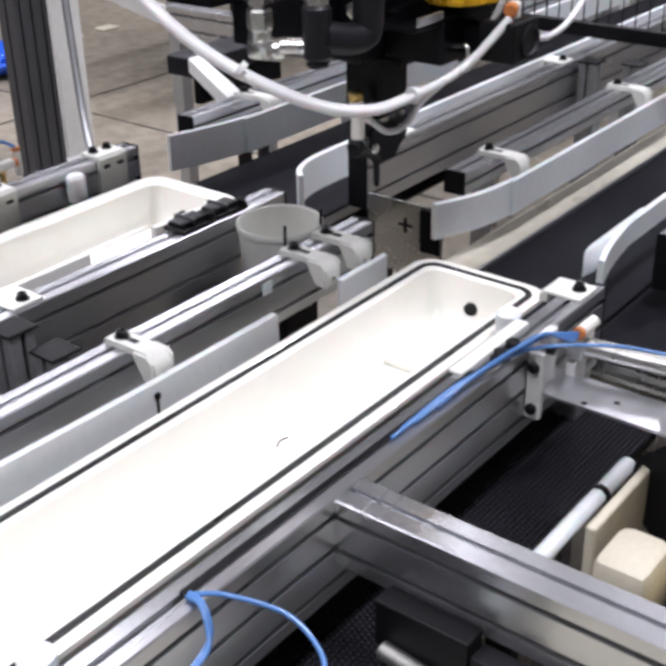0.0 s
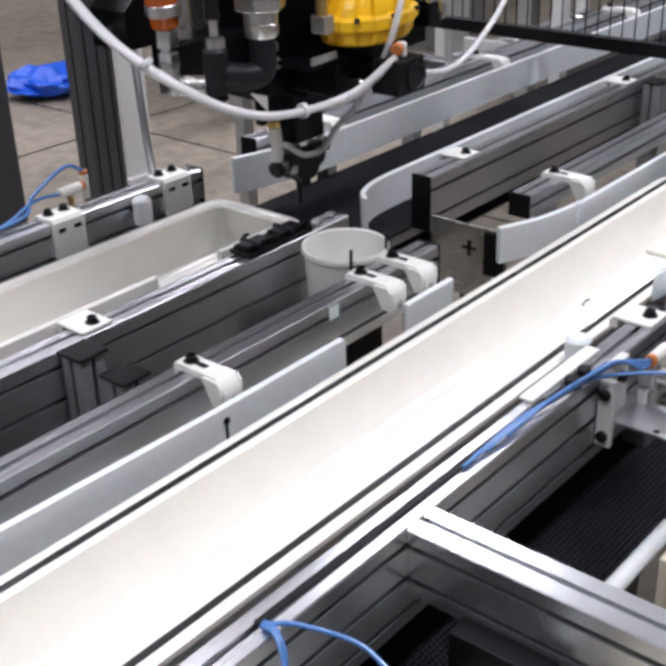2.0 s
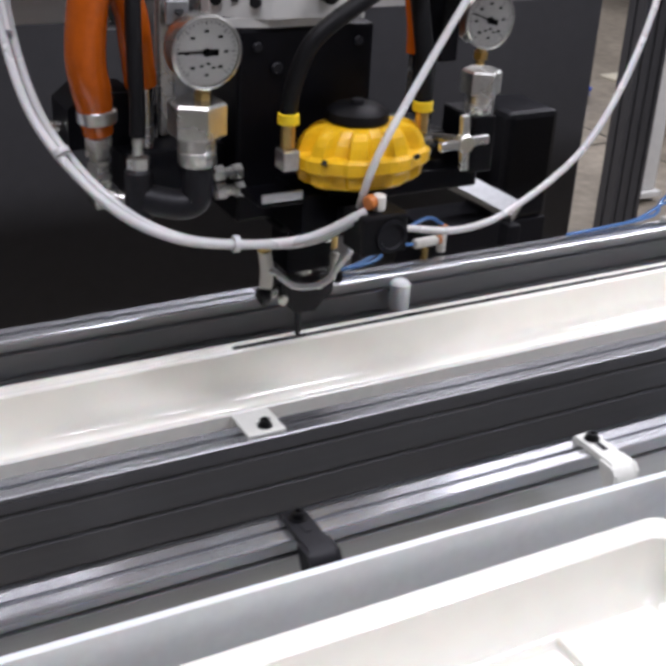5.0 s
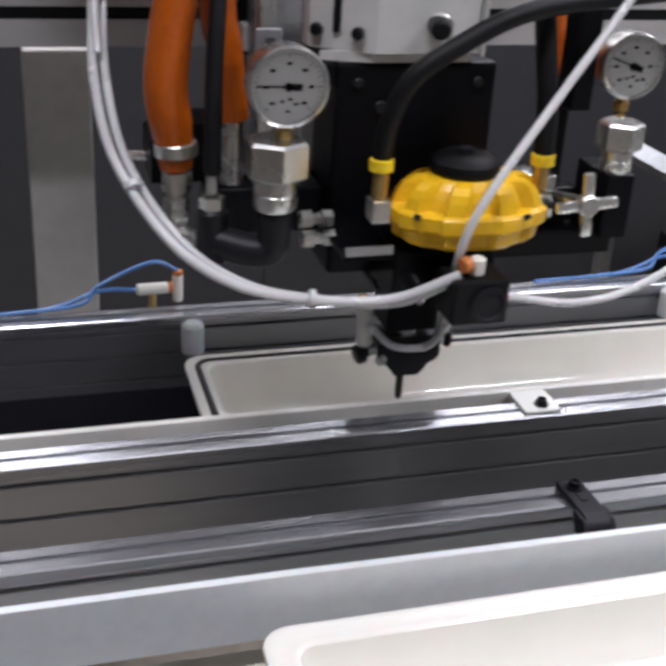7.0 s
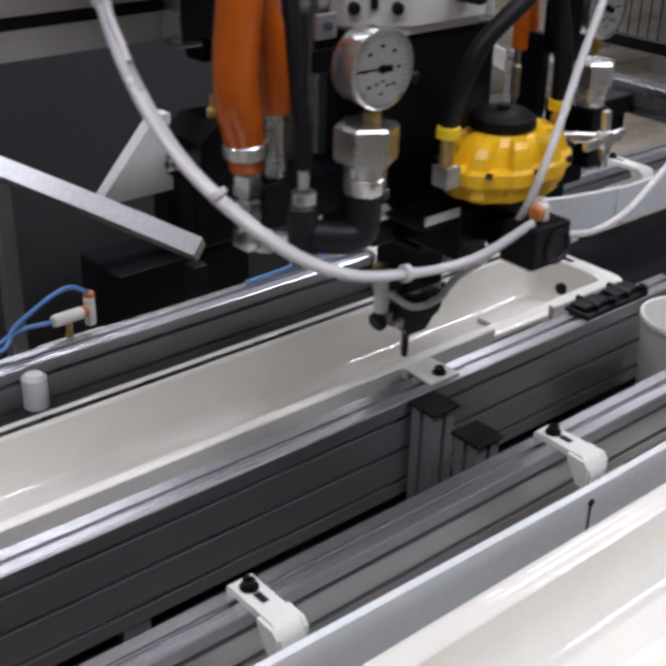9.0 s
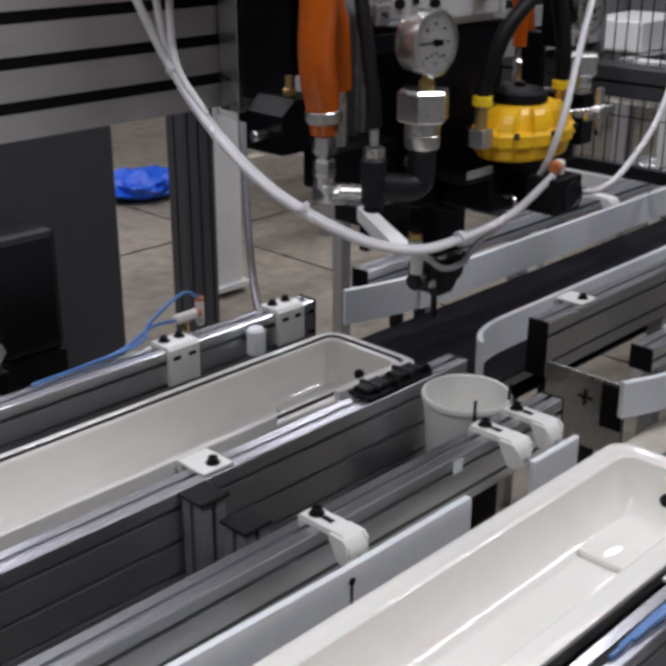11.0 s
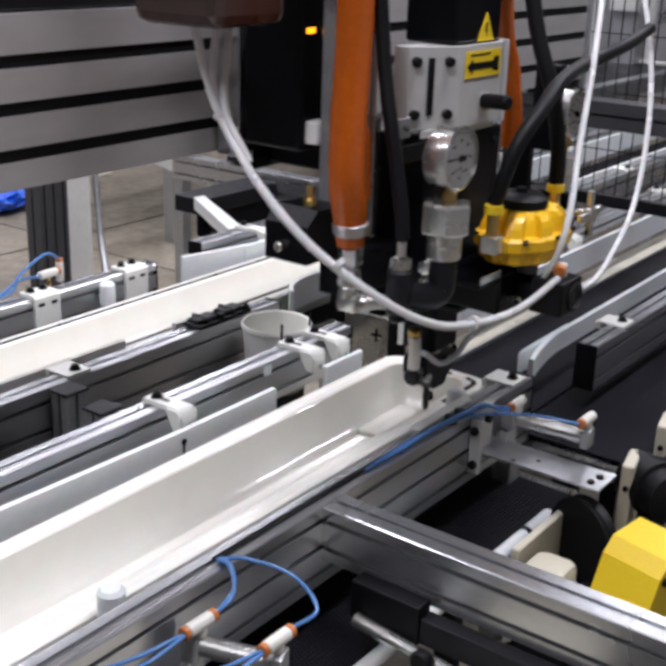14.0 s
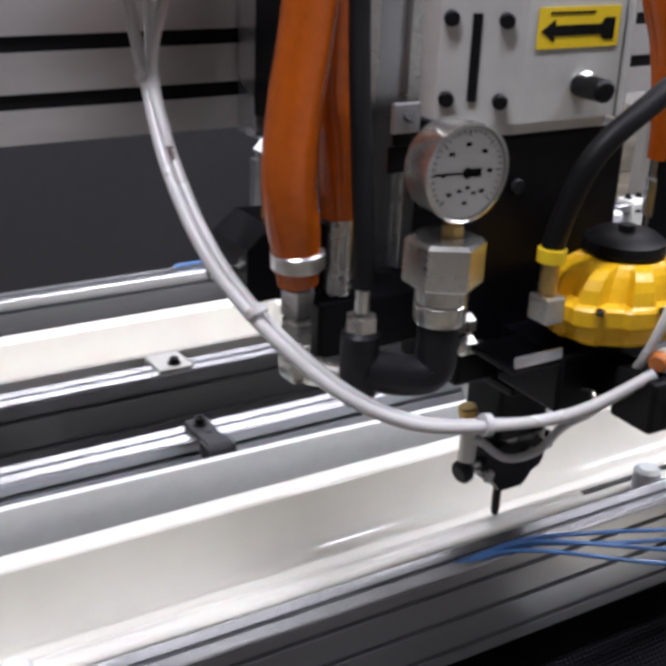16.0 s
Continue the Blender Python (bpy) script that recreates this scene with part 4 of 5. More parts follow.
part("stand", box(-0.02, 0.02, -0.02, 0.02, -0.80, -0.0605), DARK_STEEL, dm)
pu = empty("pulley", pose(0.379, -0.764, 0.765))
tagged(pu, "large black drive pulley beside the yellow guard", "pulley")
part("disc", lathe([(0, -0.015), (0.080, -0.015), (0.083, -0.012), (0.077, 0), (0.083, 0.012), (0.080, 0.015), (0.03, 0.015), (0.03, 0.025), (0, 0.025)], 32, pose(0, 0, 0, 0, 90, -22)), RUBBER, pu, smooth=True)
part("axle_stand", box(-0.015, 0.015, -0.015, 0.015, -0.765, -0.084), DARK_STEEL, pu)
yg = empty("yellow_guard", pose(0.290, -0.928, 0.0, 0, 0, -14))
tagged(yg, "yellow painted sheet metal belt guard with dark screws", "machine guard")
poly = [(-0.090, 0.70), (-0.084, 0.735), (-0.050, 0.825), (-0.026, 0.852), (0.05, 0.862), (0.075, 0.83), (0.075, 0.70)]
part("hood", extrude_poly(poly, "y", -0.055, 0.065), YELLOW_SIGN, yg)
for u, v in ((-0.066, 0.735), (-0.036, 0.818), (0.042, 0.838), (0.058, 0.73)):
    part("screw", rod((u, 0.0652, v), (u, 0.071, v), 0.008), BLACK, yg)
    part("screw", rod((u, -0.0552, v), (u, -0.061, v), 0.008), BLACK, yg)
part("stand", box(-0.06, 0.06, -0.05, 0.05, 0.0, 0.6998), DARK_STEEL, yg)
# motor bracket below the cross beam
mb = empty("under_beam_bracket", pose(-0.165, -0.60, 0.80))
tagged(mb, "black plate and steel rod fixed under the cross beam", "bracket")
part("plate", box(0.0, 0.0365, -0.13, 0.0, 0.00, 0.070, 0.003), BLACK, mb)
part("channel", box(0.004, 0.036, -0.52, -0.1305, 0.005, 0.05, 0.003), DARK_STEEL, mb)
part("rod", rod((-0.01, -0.02, 0.01), (-0.03, -0.40, -0.015), 0.012), STEEL, mb)
part("knob", rod((-0.02, -0.16, 0.004), (-0.04, -0.16, 0.004), 0.02, 0.004), BLACK, mb)
cr2 = empty("cream_cover", pose(-0.25, -0.80, 0))
tagged(cr2, "cream plastic cover below the cross beam", "cover")
part("cover", box(-0.25, 0.07, -0.12, 0.12, 0.58, 0.70, 0.02), CREAM, cr2, smooth=True)
part("stand", box(-0.1, 0.0, -0.05, 0.05, 0, 0.5798), DARK_STEEL, cr2)
dk = part("drip_tray", box(-1.4, 1.2, -1.5, -0.66, 0.30, 0.33, 0.004), DARK_STEEL)
tagged(dk, "dark steel drip tray under the machine", "tray")
for q in (-1.2, 1.0):
    l2 = part("tray_leg", box(q, q + 0.05, -1.2, -1.15, 0.0, 0.2998), DARK_STEEL)
    tagged(l2, "dark steel leg under the drip tray", "leg", "tray legs")

# ---- air fittings and tubes behind the rear rail ----
ra = empty("rear_air_tubes", pose(0, 0, 0))
tagged(ra, "blue pneumatic tubes with white fittings behind the rear rail", "air tubes")
for x in (0.36, -1.58, -0.40):
    f = part("tee_fitting", rod((x - 0.03, 0.755, 0.985), (x + 0.03, 0.758, 0.985), 0.011, 0.003), FITTING, ra, "white push-in fitting")
    part("release_ring", rod((x + 0.0302, 0.758, 0.985), (x + 0.038, 0.758, 0.985), 0.0105), ORANGE_RING, f, "orange release ring")
    part("stem", rod((x, 0.757, 0.93), (x, 0.757, 0.984), 0.007), BRASS, f)
    g = part("elbow_fitting", rod((x + 0.05, 0.77, 0.95), (x + 0.05, 0.77, 1.005), 0.010, 0.003), FITTING, ra, "white push-in elbow")
    part("release_ring", rod((x + 0.05, 0.77, 1.0052), (x + 0.05, 0.77, 1.013), 0.0095), ORANGE_RING, g, "orange release ring")
    part("tube", tube([(x - 0.032, 0.755, 0.985), (x - 0.10, 0.748, 0.99), (x - 0.2, 0.735, 0.965), (x - 0.4, 0.725, 0.962)], 0.004), BLUE_TUBE, ra, smooth=True)
    part("tube", tube([(x + 0.05, 0.77, 1.013), (x, 0.765, 1.035), (x - 0.10, 0.75, 1.0), (x - 0.14, 0.735, 0.97), (x - 0.3, 0.728, 0.963)], 0.004), BLUE_TUBE, ra, smooth=True)
    part("clamp", box(x - 0.05, x + 0.08, 0.7375, 0.78, 0.90, 0.935, 0.003), ALU_DULL, ra)
ib = empty("slanted_beam", pose(0, 0, 0))
tagged(ib, "slanted slotted aluminium beam standing behind the rear rail", "beam")
part("profile", tube([(-0.17, 1.52, 1.0), (-0.04, 1.3, 0.94), (0.09, 1.08, 0.875)], 0.032, 4, 2), ALU_DULL, ib)
part("prop", box(-0.19, -0.15, 1.50, 1.54, 0.0, 0.965, 0.004), ALU_DULL, ib)
part("prop", box(0.065, 0.105, 1.07, 1.11, 0.0, 0.84, 0.004), DARK_STEEL, ib)
wg = empty("white_wedge", pose(0.16, 1.5, 0))
tagged(wg, "white sheet metal gusset on a dark motor", "gusset")
part("gusset", extrude_poly([(-0.10, 0.86), (0.08, 1.06), (0.12, 1.06), (0.12, 0.86)], "y", -0.02, 0.02), PAINT_WHITE, wg)
part("motor", box(0.122, 0.30, -0.10, 0.10, 0.70, 1.03, 0.02), DARK_STEEL, wg)
part("stand", box(-0.1, 0.30, -0.10, 0.10, 0.0, 0.6998, 0.004), DARK_STEEL, wg)
pk = empty("pneumatic_hose", pose(0, 0, 0))
tagged(pk, "grey hose hanging down behind the rear rail", "hose")
part("hose", tube([(1.18, 1.5, 1.3), (1.12, 1.4, 0.8), (1.0, 1.2, 0.5), (0.98, 1.15, 0.01)], 0.012), ALU_DULL, pk, smooth=True)

# ---- gantry ----
BEAM_Z = 1.445
beam = empty("gantry_beam", pose(0, 0.75, BEAM_Z))
tagged(beam, "wide slotted aluminium gantry beam across the line", "gantry beam")
H = 0.272
prof = [(0, 0), (0.14, 0), (0.14, H), (0, H)]
for zc in (0.201, 0.128, 0.055):
    prof += [(0, zc + 0.0105), (0.004, zc + 0.0105), (0.005, zc + 0.016), (0.020, zc + 0.016), (0.020, zc - 0.016), (0.005, zc - 0.016), (0.004, zc - 0.0105), (0, zc - 0.0105)]
part("profile", extrude_poly(prof, "x", -2.9, 1.76), BEAM_ALU, beam)
# Black fill closes the three slots just behind their lips.
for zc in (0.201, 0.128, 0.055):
    part("slot_fill", box(-2.9, 1.76, 0.0045, 0.0195, zc - 0.0155, zc + 0.0155), BLACK, beam, "black fill in the beam slot")
part("end_plate", box(1.7602, 1.775, -0.012, 0.15, -0.03, H + 0.02, 0.003), ALU_DULL, beam)
part("end_plate", box(-2.915, -2.9002, -0.012, 0.15, -0.03, H + 0.02, 0.003), ALU_DULL, beam)
part("energy_chain", box(-2.8, 1.6, 0.02, 0.12, H + 0.0005, H + 0.05, 0.006), BLACK, beam)
for q in (1.70, -2.85):
    part("truck", box(q - 0.05, q + 0.05, 0.02, 0.12, -0.044, -0.0005, 0.004), DARK_STEEL, beam)
for q in (1.70, -2.85):
    rw = empty("gantry_runway", pose(q, 0, 0))
    tagged(rw, "aluminium runway rail carrying the gantry beam", "runway", "gantry runways")
    part("rail", extrude_poly([(u, v + BEAM_Z - 0.0445) for u, v in slot_profile(0.08, 0.08, 1, 1)], "y", -1.9, 3.4), PANEL, rw)
    for y in (-1.85, 3.3):
        part("column", box(-0.04, 0.04, y - 0.04, y + 0.04, 0.0, BEAM_Z - 0.1255, 0.004), ALU_DULL, rw)

carriage = empty("gantry_carriage", pose(0, 0.4, BEAM_Z))
tagged(carriage, "dark carriage plate with a steel bracket on the gantry beam", "carriage")
part("slide_plate", box(-0.212, 0.12, 0.29, 0.346, -0.035, 0.34, 0.006), BLACK_BOX, carriage)
br = part("bracket", box(-0.255, -0.2125, 0.29, 0.346, -0.005, 0.33, 0.003), ALU, carriage, "bright aluminium bracket with screws")
for k in range(4):
    part("screw", rod((-0.236, 0.2895, 0.03 + k * 0.08), (-0.236, 0.281, 0.03 + k * 0.08), 0.008, 0.002), DARK_STEEL, br)
part("cover", box(-0.57, -0.40, 0.06, 0.24, 0.262, 0.62, 0.02), mat("brown_anodised_cover", (0.11, 0.075, 0.068), 0.3, 0.6, 0.1, 12), carriage, "brownish anodised motor cover")
part("cover_arm", box(-0.44, -0.16, 0.2402, 0.2598, 0.352, 0.40, 0.004), DARK_STEEL, carriage)
cbx = part("control_box", box(-0.275, -0.17, 0.13, 0.262, 0.03, 0.35, 0.008), BLACK_BOX, carriage, "dark control box with an amber light")
part("indicator", box(-0.262, -0.240, 0.1265, 0.1298, 0.236, 0.246, 0.001), AMBER, cbx, "lit amber indicator")
part("terminal_box", box(-0.262, -0.222, 0.10, 0.1298, 0.045, 0.085, 0.003), PAINT_WHITE, cbx, "small white terminal box")
part("box_arm", box(-0.205, -0.175, 0.2622, 0.2898, 0.15, 0.22, 0.003), DARK_STEEL, carriage)

# ---- dispensing head; its origin is the tip of the nozzle ----
head = empty("dispensing_head", pose(0, 0, 0))
tagged(head, "black robotic dispensing head with hoses, gauges and a yellow valve", "dispensing robot")


def hp(name, bm, material, label="", smooth=False, parent=None):
    return part(name, bm, material, parent or head, label, smooth)


hp("nozzle", lathe([(0, 0), (0.0045, 0), (0.0064, 0.008), (0.0064, 0.048), (0.010, 0.050), (0.010, 0.062), (0, 0.062)], 18), DARK_STEEL, "thin dark steel nozzle", True)
mx = hp("mixing_block", extrude_poly([(-0.020, 0.058), (0.020, 0.058), (0.030, 0.068), (0.036, 0.078), (0.050, 0.084), (0.056, 0.094), (0.056, 0.122), (0.046, 0.130), (-0.042, 0.130), (-0.050, 0.122), (-0.050, 0.092), (-0.040, 0.082), (-0.030, 0.072)], "y", -0.028, 0.028), DARK_STEEL, "dark machined mixing block")
a = hp("side_valve", rod((-0.0502, -0.010, 0.104), (-0.070, -0.012, 0.102), 0.012, 0.003), STEEL, "steel side valve", True)
part("cap", rod((-0.0702, -0.012, 0.100), (-0.088, -0.014, 0.096), 0.017, 0.004), DARK_STEEL, a)
part("elbow", tube([(-0.074, -0.012, 0.115), (-0.073, -0.012, 0.15), (-0.078, -0.012, 0.185)], 0.0125, 14, 4), FITTING, a, "white hose fitting", True)
part("ring", rod((-0.078, -0.012, 0.186), (-0.080, -0.012, 0.200), 0.0135, 0.002), BRASS, a)
a = hp("side_valve", rod((0.0562, -0.008, 0.114), (0.068, -0.010, 0.113), 0.010, 0.002), STEEL, "steel side valve", True)
part("cap", rod((0.0682, -0.010, 0.113), (0.080, -0.012, 0.112), 0.014, 0.003), BLACK, a)
part("elbow", tube([(0.062, -0.008, 0.122), (0.064, -0.008, 0.14), (0.068, -0.008, 0.158)], 0.008, 12, 4), FITTING, a, "white hose fitting", True)
for u, v in ((-0.048, 0.092), (0.024, 0.112)):
    hp("port_screw", rod((u, -0.0285, v), (u, -0.036, v), 0.010, 0.002), STEEL)
hp("actuator", box(-0.044, 0.044, -0.038, 0.038, 0.144, 0.258, 0.005), BLACK_BOX, "black square actuator")
hp("actuator_neck", lathe([(0, 0.1302), (0.026, 0.1302), (0.026, 0.1435), (0, 0.1435)], 20, pose(0, 0, 0)), STEEL, "", True)
hp("actuator_cap", box(-0.03, 0.03, -0.03, 0.03, 0.2582, 0.262, 0.001), DARK_STEEL)
hp("brass_fitting", rod((0.064, 0.0, 0.165), (0.064, 0.0, 0.228), 0.011, 0.003), BRASS, "brass hose fitting", True)
hp("brass_stem", rod((0.0442, 0.0, 0.20), (0.062, 0.0, 0.20), 0.007), BRASS)
hp("bridge_plate", box(-0.10, 0.06, -0.12, 0.045, 0.2622, 0.275, 0.003), BLACK_BOX, "black bridge plate under the head")

# body
body = hp("body", box(-0.165, 0.075, -0.085, 0.04, 0.2752, 0.593, 0.006), BLACK_BOX, "black painted main body")
for u, v in ((-0.135, 0.33), (-0.135, 0.565), (0.045, 0.33), (0.045, 0.565), (-0.02, 0.33)):
    part("bolt", rod((u, -0.0855, v), (u, -0.092, v), 0.008, 0.002), DARK_STEEL, body)
part("port", rod((-0.10, -0.0855, 0.53), (-0.10, -0.092, 0.53), 0.010, 0.002), DARK_STEEL, body)
hp("front_block", box(-0.10, 0.055, -0.20, -0.0855, 0.2752, 0.352, 0.005), BLACK_BOX, "black front manifold")
hp("name_plate", box(-0.175, -0.105, -0.2045, -0.2002, 0.352, 0.366, 0.001), ALU, "bare metal name plate")
hp("plate_arm", box(-0.175, -0.1005, -0.2, -0.12, 0.342, 0.3515, 0.002), BLACK_BOX)
for u in (-0.06, -0.005):
    hp("shackle", tube([(u, -0.2, 0.30), (u - 0.004, -0.222, 0.305), (u - 0.006, -0.228, 0.288), (u - 0.002, -0.21, 0.278)], 0.004, 8, 6), STEEL, "", True)
column = hp("slide_column", box(-0.256, -0.160, 0.0405, 0.10, 0.36, 1.15, 0.003), ALU, "grey metal slide column")
part("rail_strip", box(-0.252, -0.228, 0.030, 0.0403, 0.40, 1.12, 0.002), STEEL, column)
part("rail_strip", box(-0.185, -0.163, 0.030, 0.0403, 0.40, 1.12, 0.002), STEEL, column)
part("carriage_block", box(-0.168, -0.14, 0.1003, 0.286, 0.50, 0.66, 0.004), BLACK_BOX, column)
cl = hp("hose_clamp_plate", box(-0.282, -0.246, -0.085, -0.078, 0.606, 0.640, 0.002), ALU_DULL, "bare metal clamp plate")
part("hole", rod((-0.262, -0.0852, 0.624), (-0.262, -0.0872, 0.626), 0.007), BLACK, cl)
hp("clamp_bar", box(-0.280, -0.166, -0.0778, -0.070, 0.560, 0.590, 0.002), BLACK_BOX)
hp("clamp_post", box(-0.275, -0.252, -0.0778, -0.070, 0.5905, 0.638, 0.002), BLACK_BOX)
motor = hp("motor", box(-0.120, 0.040, -0.086, 0.02, 0.7485, 1.20, 0.008), BLACK_BOX, "tall black motor housing")
tri = part("warning_sign", extrude_poly([(-0.046, 0.752), (0.012, 0.752), (-0.017, 0.802)], "y", -0.0878, -0.0862), YELLOW_SIGN, motor, "yellow triangular warning sign")
part("sign_mark", extrude_poly([(-0.022, 0.782), (-0.013, 0.784), (-0.018, 0.773), (-0.012, 0.773), (-0.019, 0.759), (-0.017, 0.769), (-0.023, 0.769)], "y", -0.0886, -0.0879), BLACK, tri)

# white housing with the arrow sign
pod = hp("white_housing", extrude_poly([(-0.112, -0.112), (-0.104, -0.116), (0.044, -0.116), (0.052, -0.108), (0.052, -0.0305), (-0.186, -0.0305), (-0.186, -0.062)], "z", 0.608, 0.748), HOUSING, "white metal housing with an arrow sign")
part("underside", extrude_poly([(-0.105, -0.108), (0.040, -0.108), (0.046, -0.0855), (-0.176, -0.0855), (-0.165, -0.090)], "z", 0.594, 0.6078), HOUSING, pod)
sign = part("arrow_sign", box(-0.090, 0.034, -0.1178, -0.1162, 0.692, 0.738), YELLOW_SIGN, pod, "yellow sign with a black arrow")
part("arrow", extrude_poly([(-0.086, 0.712), (-0.066, 0.725), (-0.066, 0.718), (0.004, 0.718), (0.010, 0.725), (0.026, 0.725), (0.026, 0.700), (0.010, 0.700), (0.004, 0.706), (-0.066, 0.706), (-0.066, 0.699)], "y", -0.1186, -0.1179), BLACK, sign)
part("text_bar", box(-0.074, -0.006, -0.1186, -0.1179, 0.7305, 0.733), BLACK, sign)
kn = part("indexing_knob", rod((-0.018, -0.1165, 0.648), (-0.034, -0.178, 0.652), 0.0135, 0.004), BLACK, pod, "black indexing knob", True)
part("collar", rod((-0.012, -0.1162, 0.648), (-0.015, -0.128, 0.648), 0.017, 0.003), STEEL, kn)
for u, v, w in ((-0.126, -0.104, 0.724), (-0.126, -0.104, 0.634), (-0.176, -0.0685, 0.724), (-0.176, -0.0685, 0.634)):
    part("screw", rod((u, v, w), (u - 0.006, v - 0.010, w), 0.009, 0.002), BLACK, pod)
part("slot", extrude_poly([(-0.157, -0.0825), (-0.148, -0.0885), (-0.150, -0.0915), (-0.159, -0.0855)], "z", 0.632, 0.730), BLACK, pod)
part("edge_flange", box(0.0522, 0.057, -0.122, -0.035, 0.604, 0.752, 0.002), HOUSING, pod)
pod.location = (-0.012, 0.018, 0.0)


def gauge(x, y, z, r, label, needle):
    """A round pressure gauge facing the operator, with scale bars and a needle."""
    g = hp("pressure_gauge", lathe([(0, -0.030), (r * 0.93, -0.030), (r * 0.96, -0.026), (r * 0.96, 0.004), (r, 0.006), (r, 0.014), (r * 0.93, 0.016), (r * 0.91, 0.010), (0, 0.010)], 48, pose(x, y, z, 90, 0, 0)), STEEL, label, True)
    part("dial", lathe([(0, 0), (r * 0.905, 0), (r * 0.905, 0.0012), (0, 0.0012)], 48, pose(x, y - 0.0102, z, 90, 0, 0)), DIAL, g, "white dial")
    bm = bmesh.new()
    for k in range(31):
        a = radians(225 - 270 * k / 30)
        L = 0.13 if k % 5 == 0 else 0.06
        add_box(bm, r * (0.84 - L), r * 0.84, -0.0006, 0.0006, 0, 0.0004, 0, pose(x, y - 0.0116, z, 90, 0, 0) @ pose(0, 0, 0, 0, 0, math.degrees(a)))
    for k in range(0, 7):
        a = radians(225 - 270 * k / 6)
        add_box(bm, r * 0.56 * math.cos(a) - 0.0035, r * 0.56 * math.cos(a) + 0.0035, r * 0.56 * math.sin(a) - 0.002, r * 0.56 * math.sin(a) + 0.002, 0, 0.0004, 0, pose(x, y - 0.0116, z, 90, 0, 0))
    for u, v in ((-0.15, -0.35), (0.05, -0.3), (0.2, -0.42), (0.0, -0.6)):
        add_box(bm, r * u - 0.003, r * u + 0.003, r * v - 0.0016, r * v + 0.0016, 0, 0.0004, 0, pose(x, y - 0.0116, z, 90, 0, 0))
    part("scale", bm, BLACK, g)
    bn = bmesh.new()
    mm = pose(x, y - 0.0125, z, 90, 0, 0) @ pose(0, 0, 0, 0, 0, needle)
    add_box(bn, -r * 0.30, r * 0.78, -0.0011, 0.0011, 0, 0.0008, 0, mm)
    add_box(bn, -r * 0.34, -r * 0.10, -0.0045, 0.0045, 0, 0.0009, 0.0004, mm)
    add_lathe(bn, [(0, 0), (0.006, 0), (0.006, 0.0014), (0, 0.0014)], 16, mm)
    part("needle", bn, BLACK, g)
    part("crystal", lathe([(0, 0), (r * 0.915, 0), (r * 0.915, 0.0008), (0, 0.0008)], 32, pose(x, y - 0.0145, z, 90, 0, 0)), GLASS, g)
    part("stem", rod((x, y + 0.004, z - r * 0.97), (x, y + 0.004, z - r * 0.97 - 0.03), 0.008, 0.001), BRASS, g, "brass gauge stem")
    part("nut", lathe([(0, 0), (0.0125, 0), (0.0125, 0.012), (0, 0.012)], 6, pose(x, y + 0.004, z - r - 0.018)), BRASS, g)
    return g


GLASS = bpy.data.materials.new("gauge_glass")
GLASS.use_nodes = True
gb = GLASS.node_tree.nodes["Principled BSDF"]
gb.inputs["Transmission Weight"].default_value, gb.inputs["Roughness"].default_value, gb.inputs["IOR"].default_value = 1.0, 0.02, 1.05
gauge(-0.262, -0.182, 0.588, 0.0535, "round steel pressure gauge with a white dial", 178)
gauge(0.255, -0.140, 0.600, 0.048, "smaller steel pressure gauge with a white dial", 160)


def valve(x, y, z0, s, label):
    v = hp("sensor_body", lathe([(0, 0.048 * s), (0.044 * s, 0.048 * s), (0.048 * s, 0.052 * s), (0.048 * s, 0.100 * s), (0.043 * s, 0.105 * s), (0, 0.105 * s)], 6, pose(x, y, z0, 0, 0, 30)), STEEL, label)
    part("collar", lathe([(0, 0), (0.030 * s, 0), (0.032 * s, 0.004), (0.032 * s, 0.024 * s), (0.030 * s, 0.026 * s), (0.032 * s, 0.028 * s), (0.032 * s, 0.0478 * s), (0, 0.0478 * s)], 28, pose(x, y, z0)), STEEL, v, "turned steel collar", True)
    return v


valve(-0.272, -0.180, 0.420, 0.92, "hexagonal steel sensor body below the gauge")
valve(0.262, -0.136, 0.44, 0.72, "hexagonal steel sensor body below the gauge")
hp("gauge_post", box(0.240, 0.286, -0.16, -0.06, 0.34, 0.4395, 0.004), BLACK_BOX)
hp("gauge_arm", box(0.0755, 0.286, -0.12, -0.03, 0.30, 0.3398, 0.004), BLACK_BOX)
hp("pipe_elbow", tube([(-0.272, -0.180, 0.4195), (-0.272, -0.180, 0.385), (-0.276, -0.178, 0.362), (-0.300, -0.170, 0.356), (-0.345, -0.150, 0.364)], 0.0235, 20, 8), DARK_STEEL, "thick black pipe elbow", True)
te = hp("pipe_tee", rod((-0.352, -0.147, 0.332), (-0.352, -0.147, 0.412), 0.0215, 0.005), DARK_STEEL, "black pipe tee", True)
part("plug", lathe([(0, 0), (0.018, 0), (0.018, 0.016), (0, 0.016)], 6, pose(-0.352, -0.147, 0.4122)), STEEL, te)
part("tip", rod((-0.352, -0.147, 0.46), (-0.352, -0.147, 0.4313), 0.008, 0.002), STEEL, te, "slim steel sensor", True)
part("sensor_cable", tube([(-0.352, -0.147, 0.4602), (-0.35, -0.143, 0.50), (-0.345, -0.12, 0.60), (-0.33, -0.08, 0.75), (-0.31, -0.03, 1.1)], 0.012, 10, 6), RUBBER, te, "black sensor cable", True)
part("bottom_plug", rod((-0.352, -0.147, 0.322), (-0.352, -0.147, 0.3318), 0.017, 0.003), DARK_STEEL, te)
hp("tee_branch", rod((-0.382, -0.10, 0.352), (-0.356, -0.138, 0.352), 0.013, 0.002), STEEL, "", True)
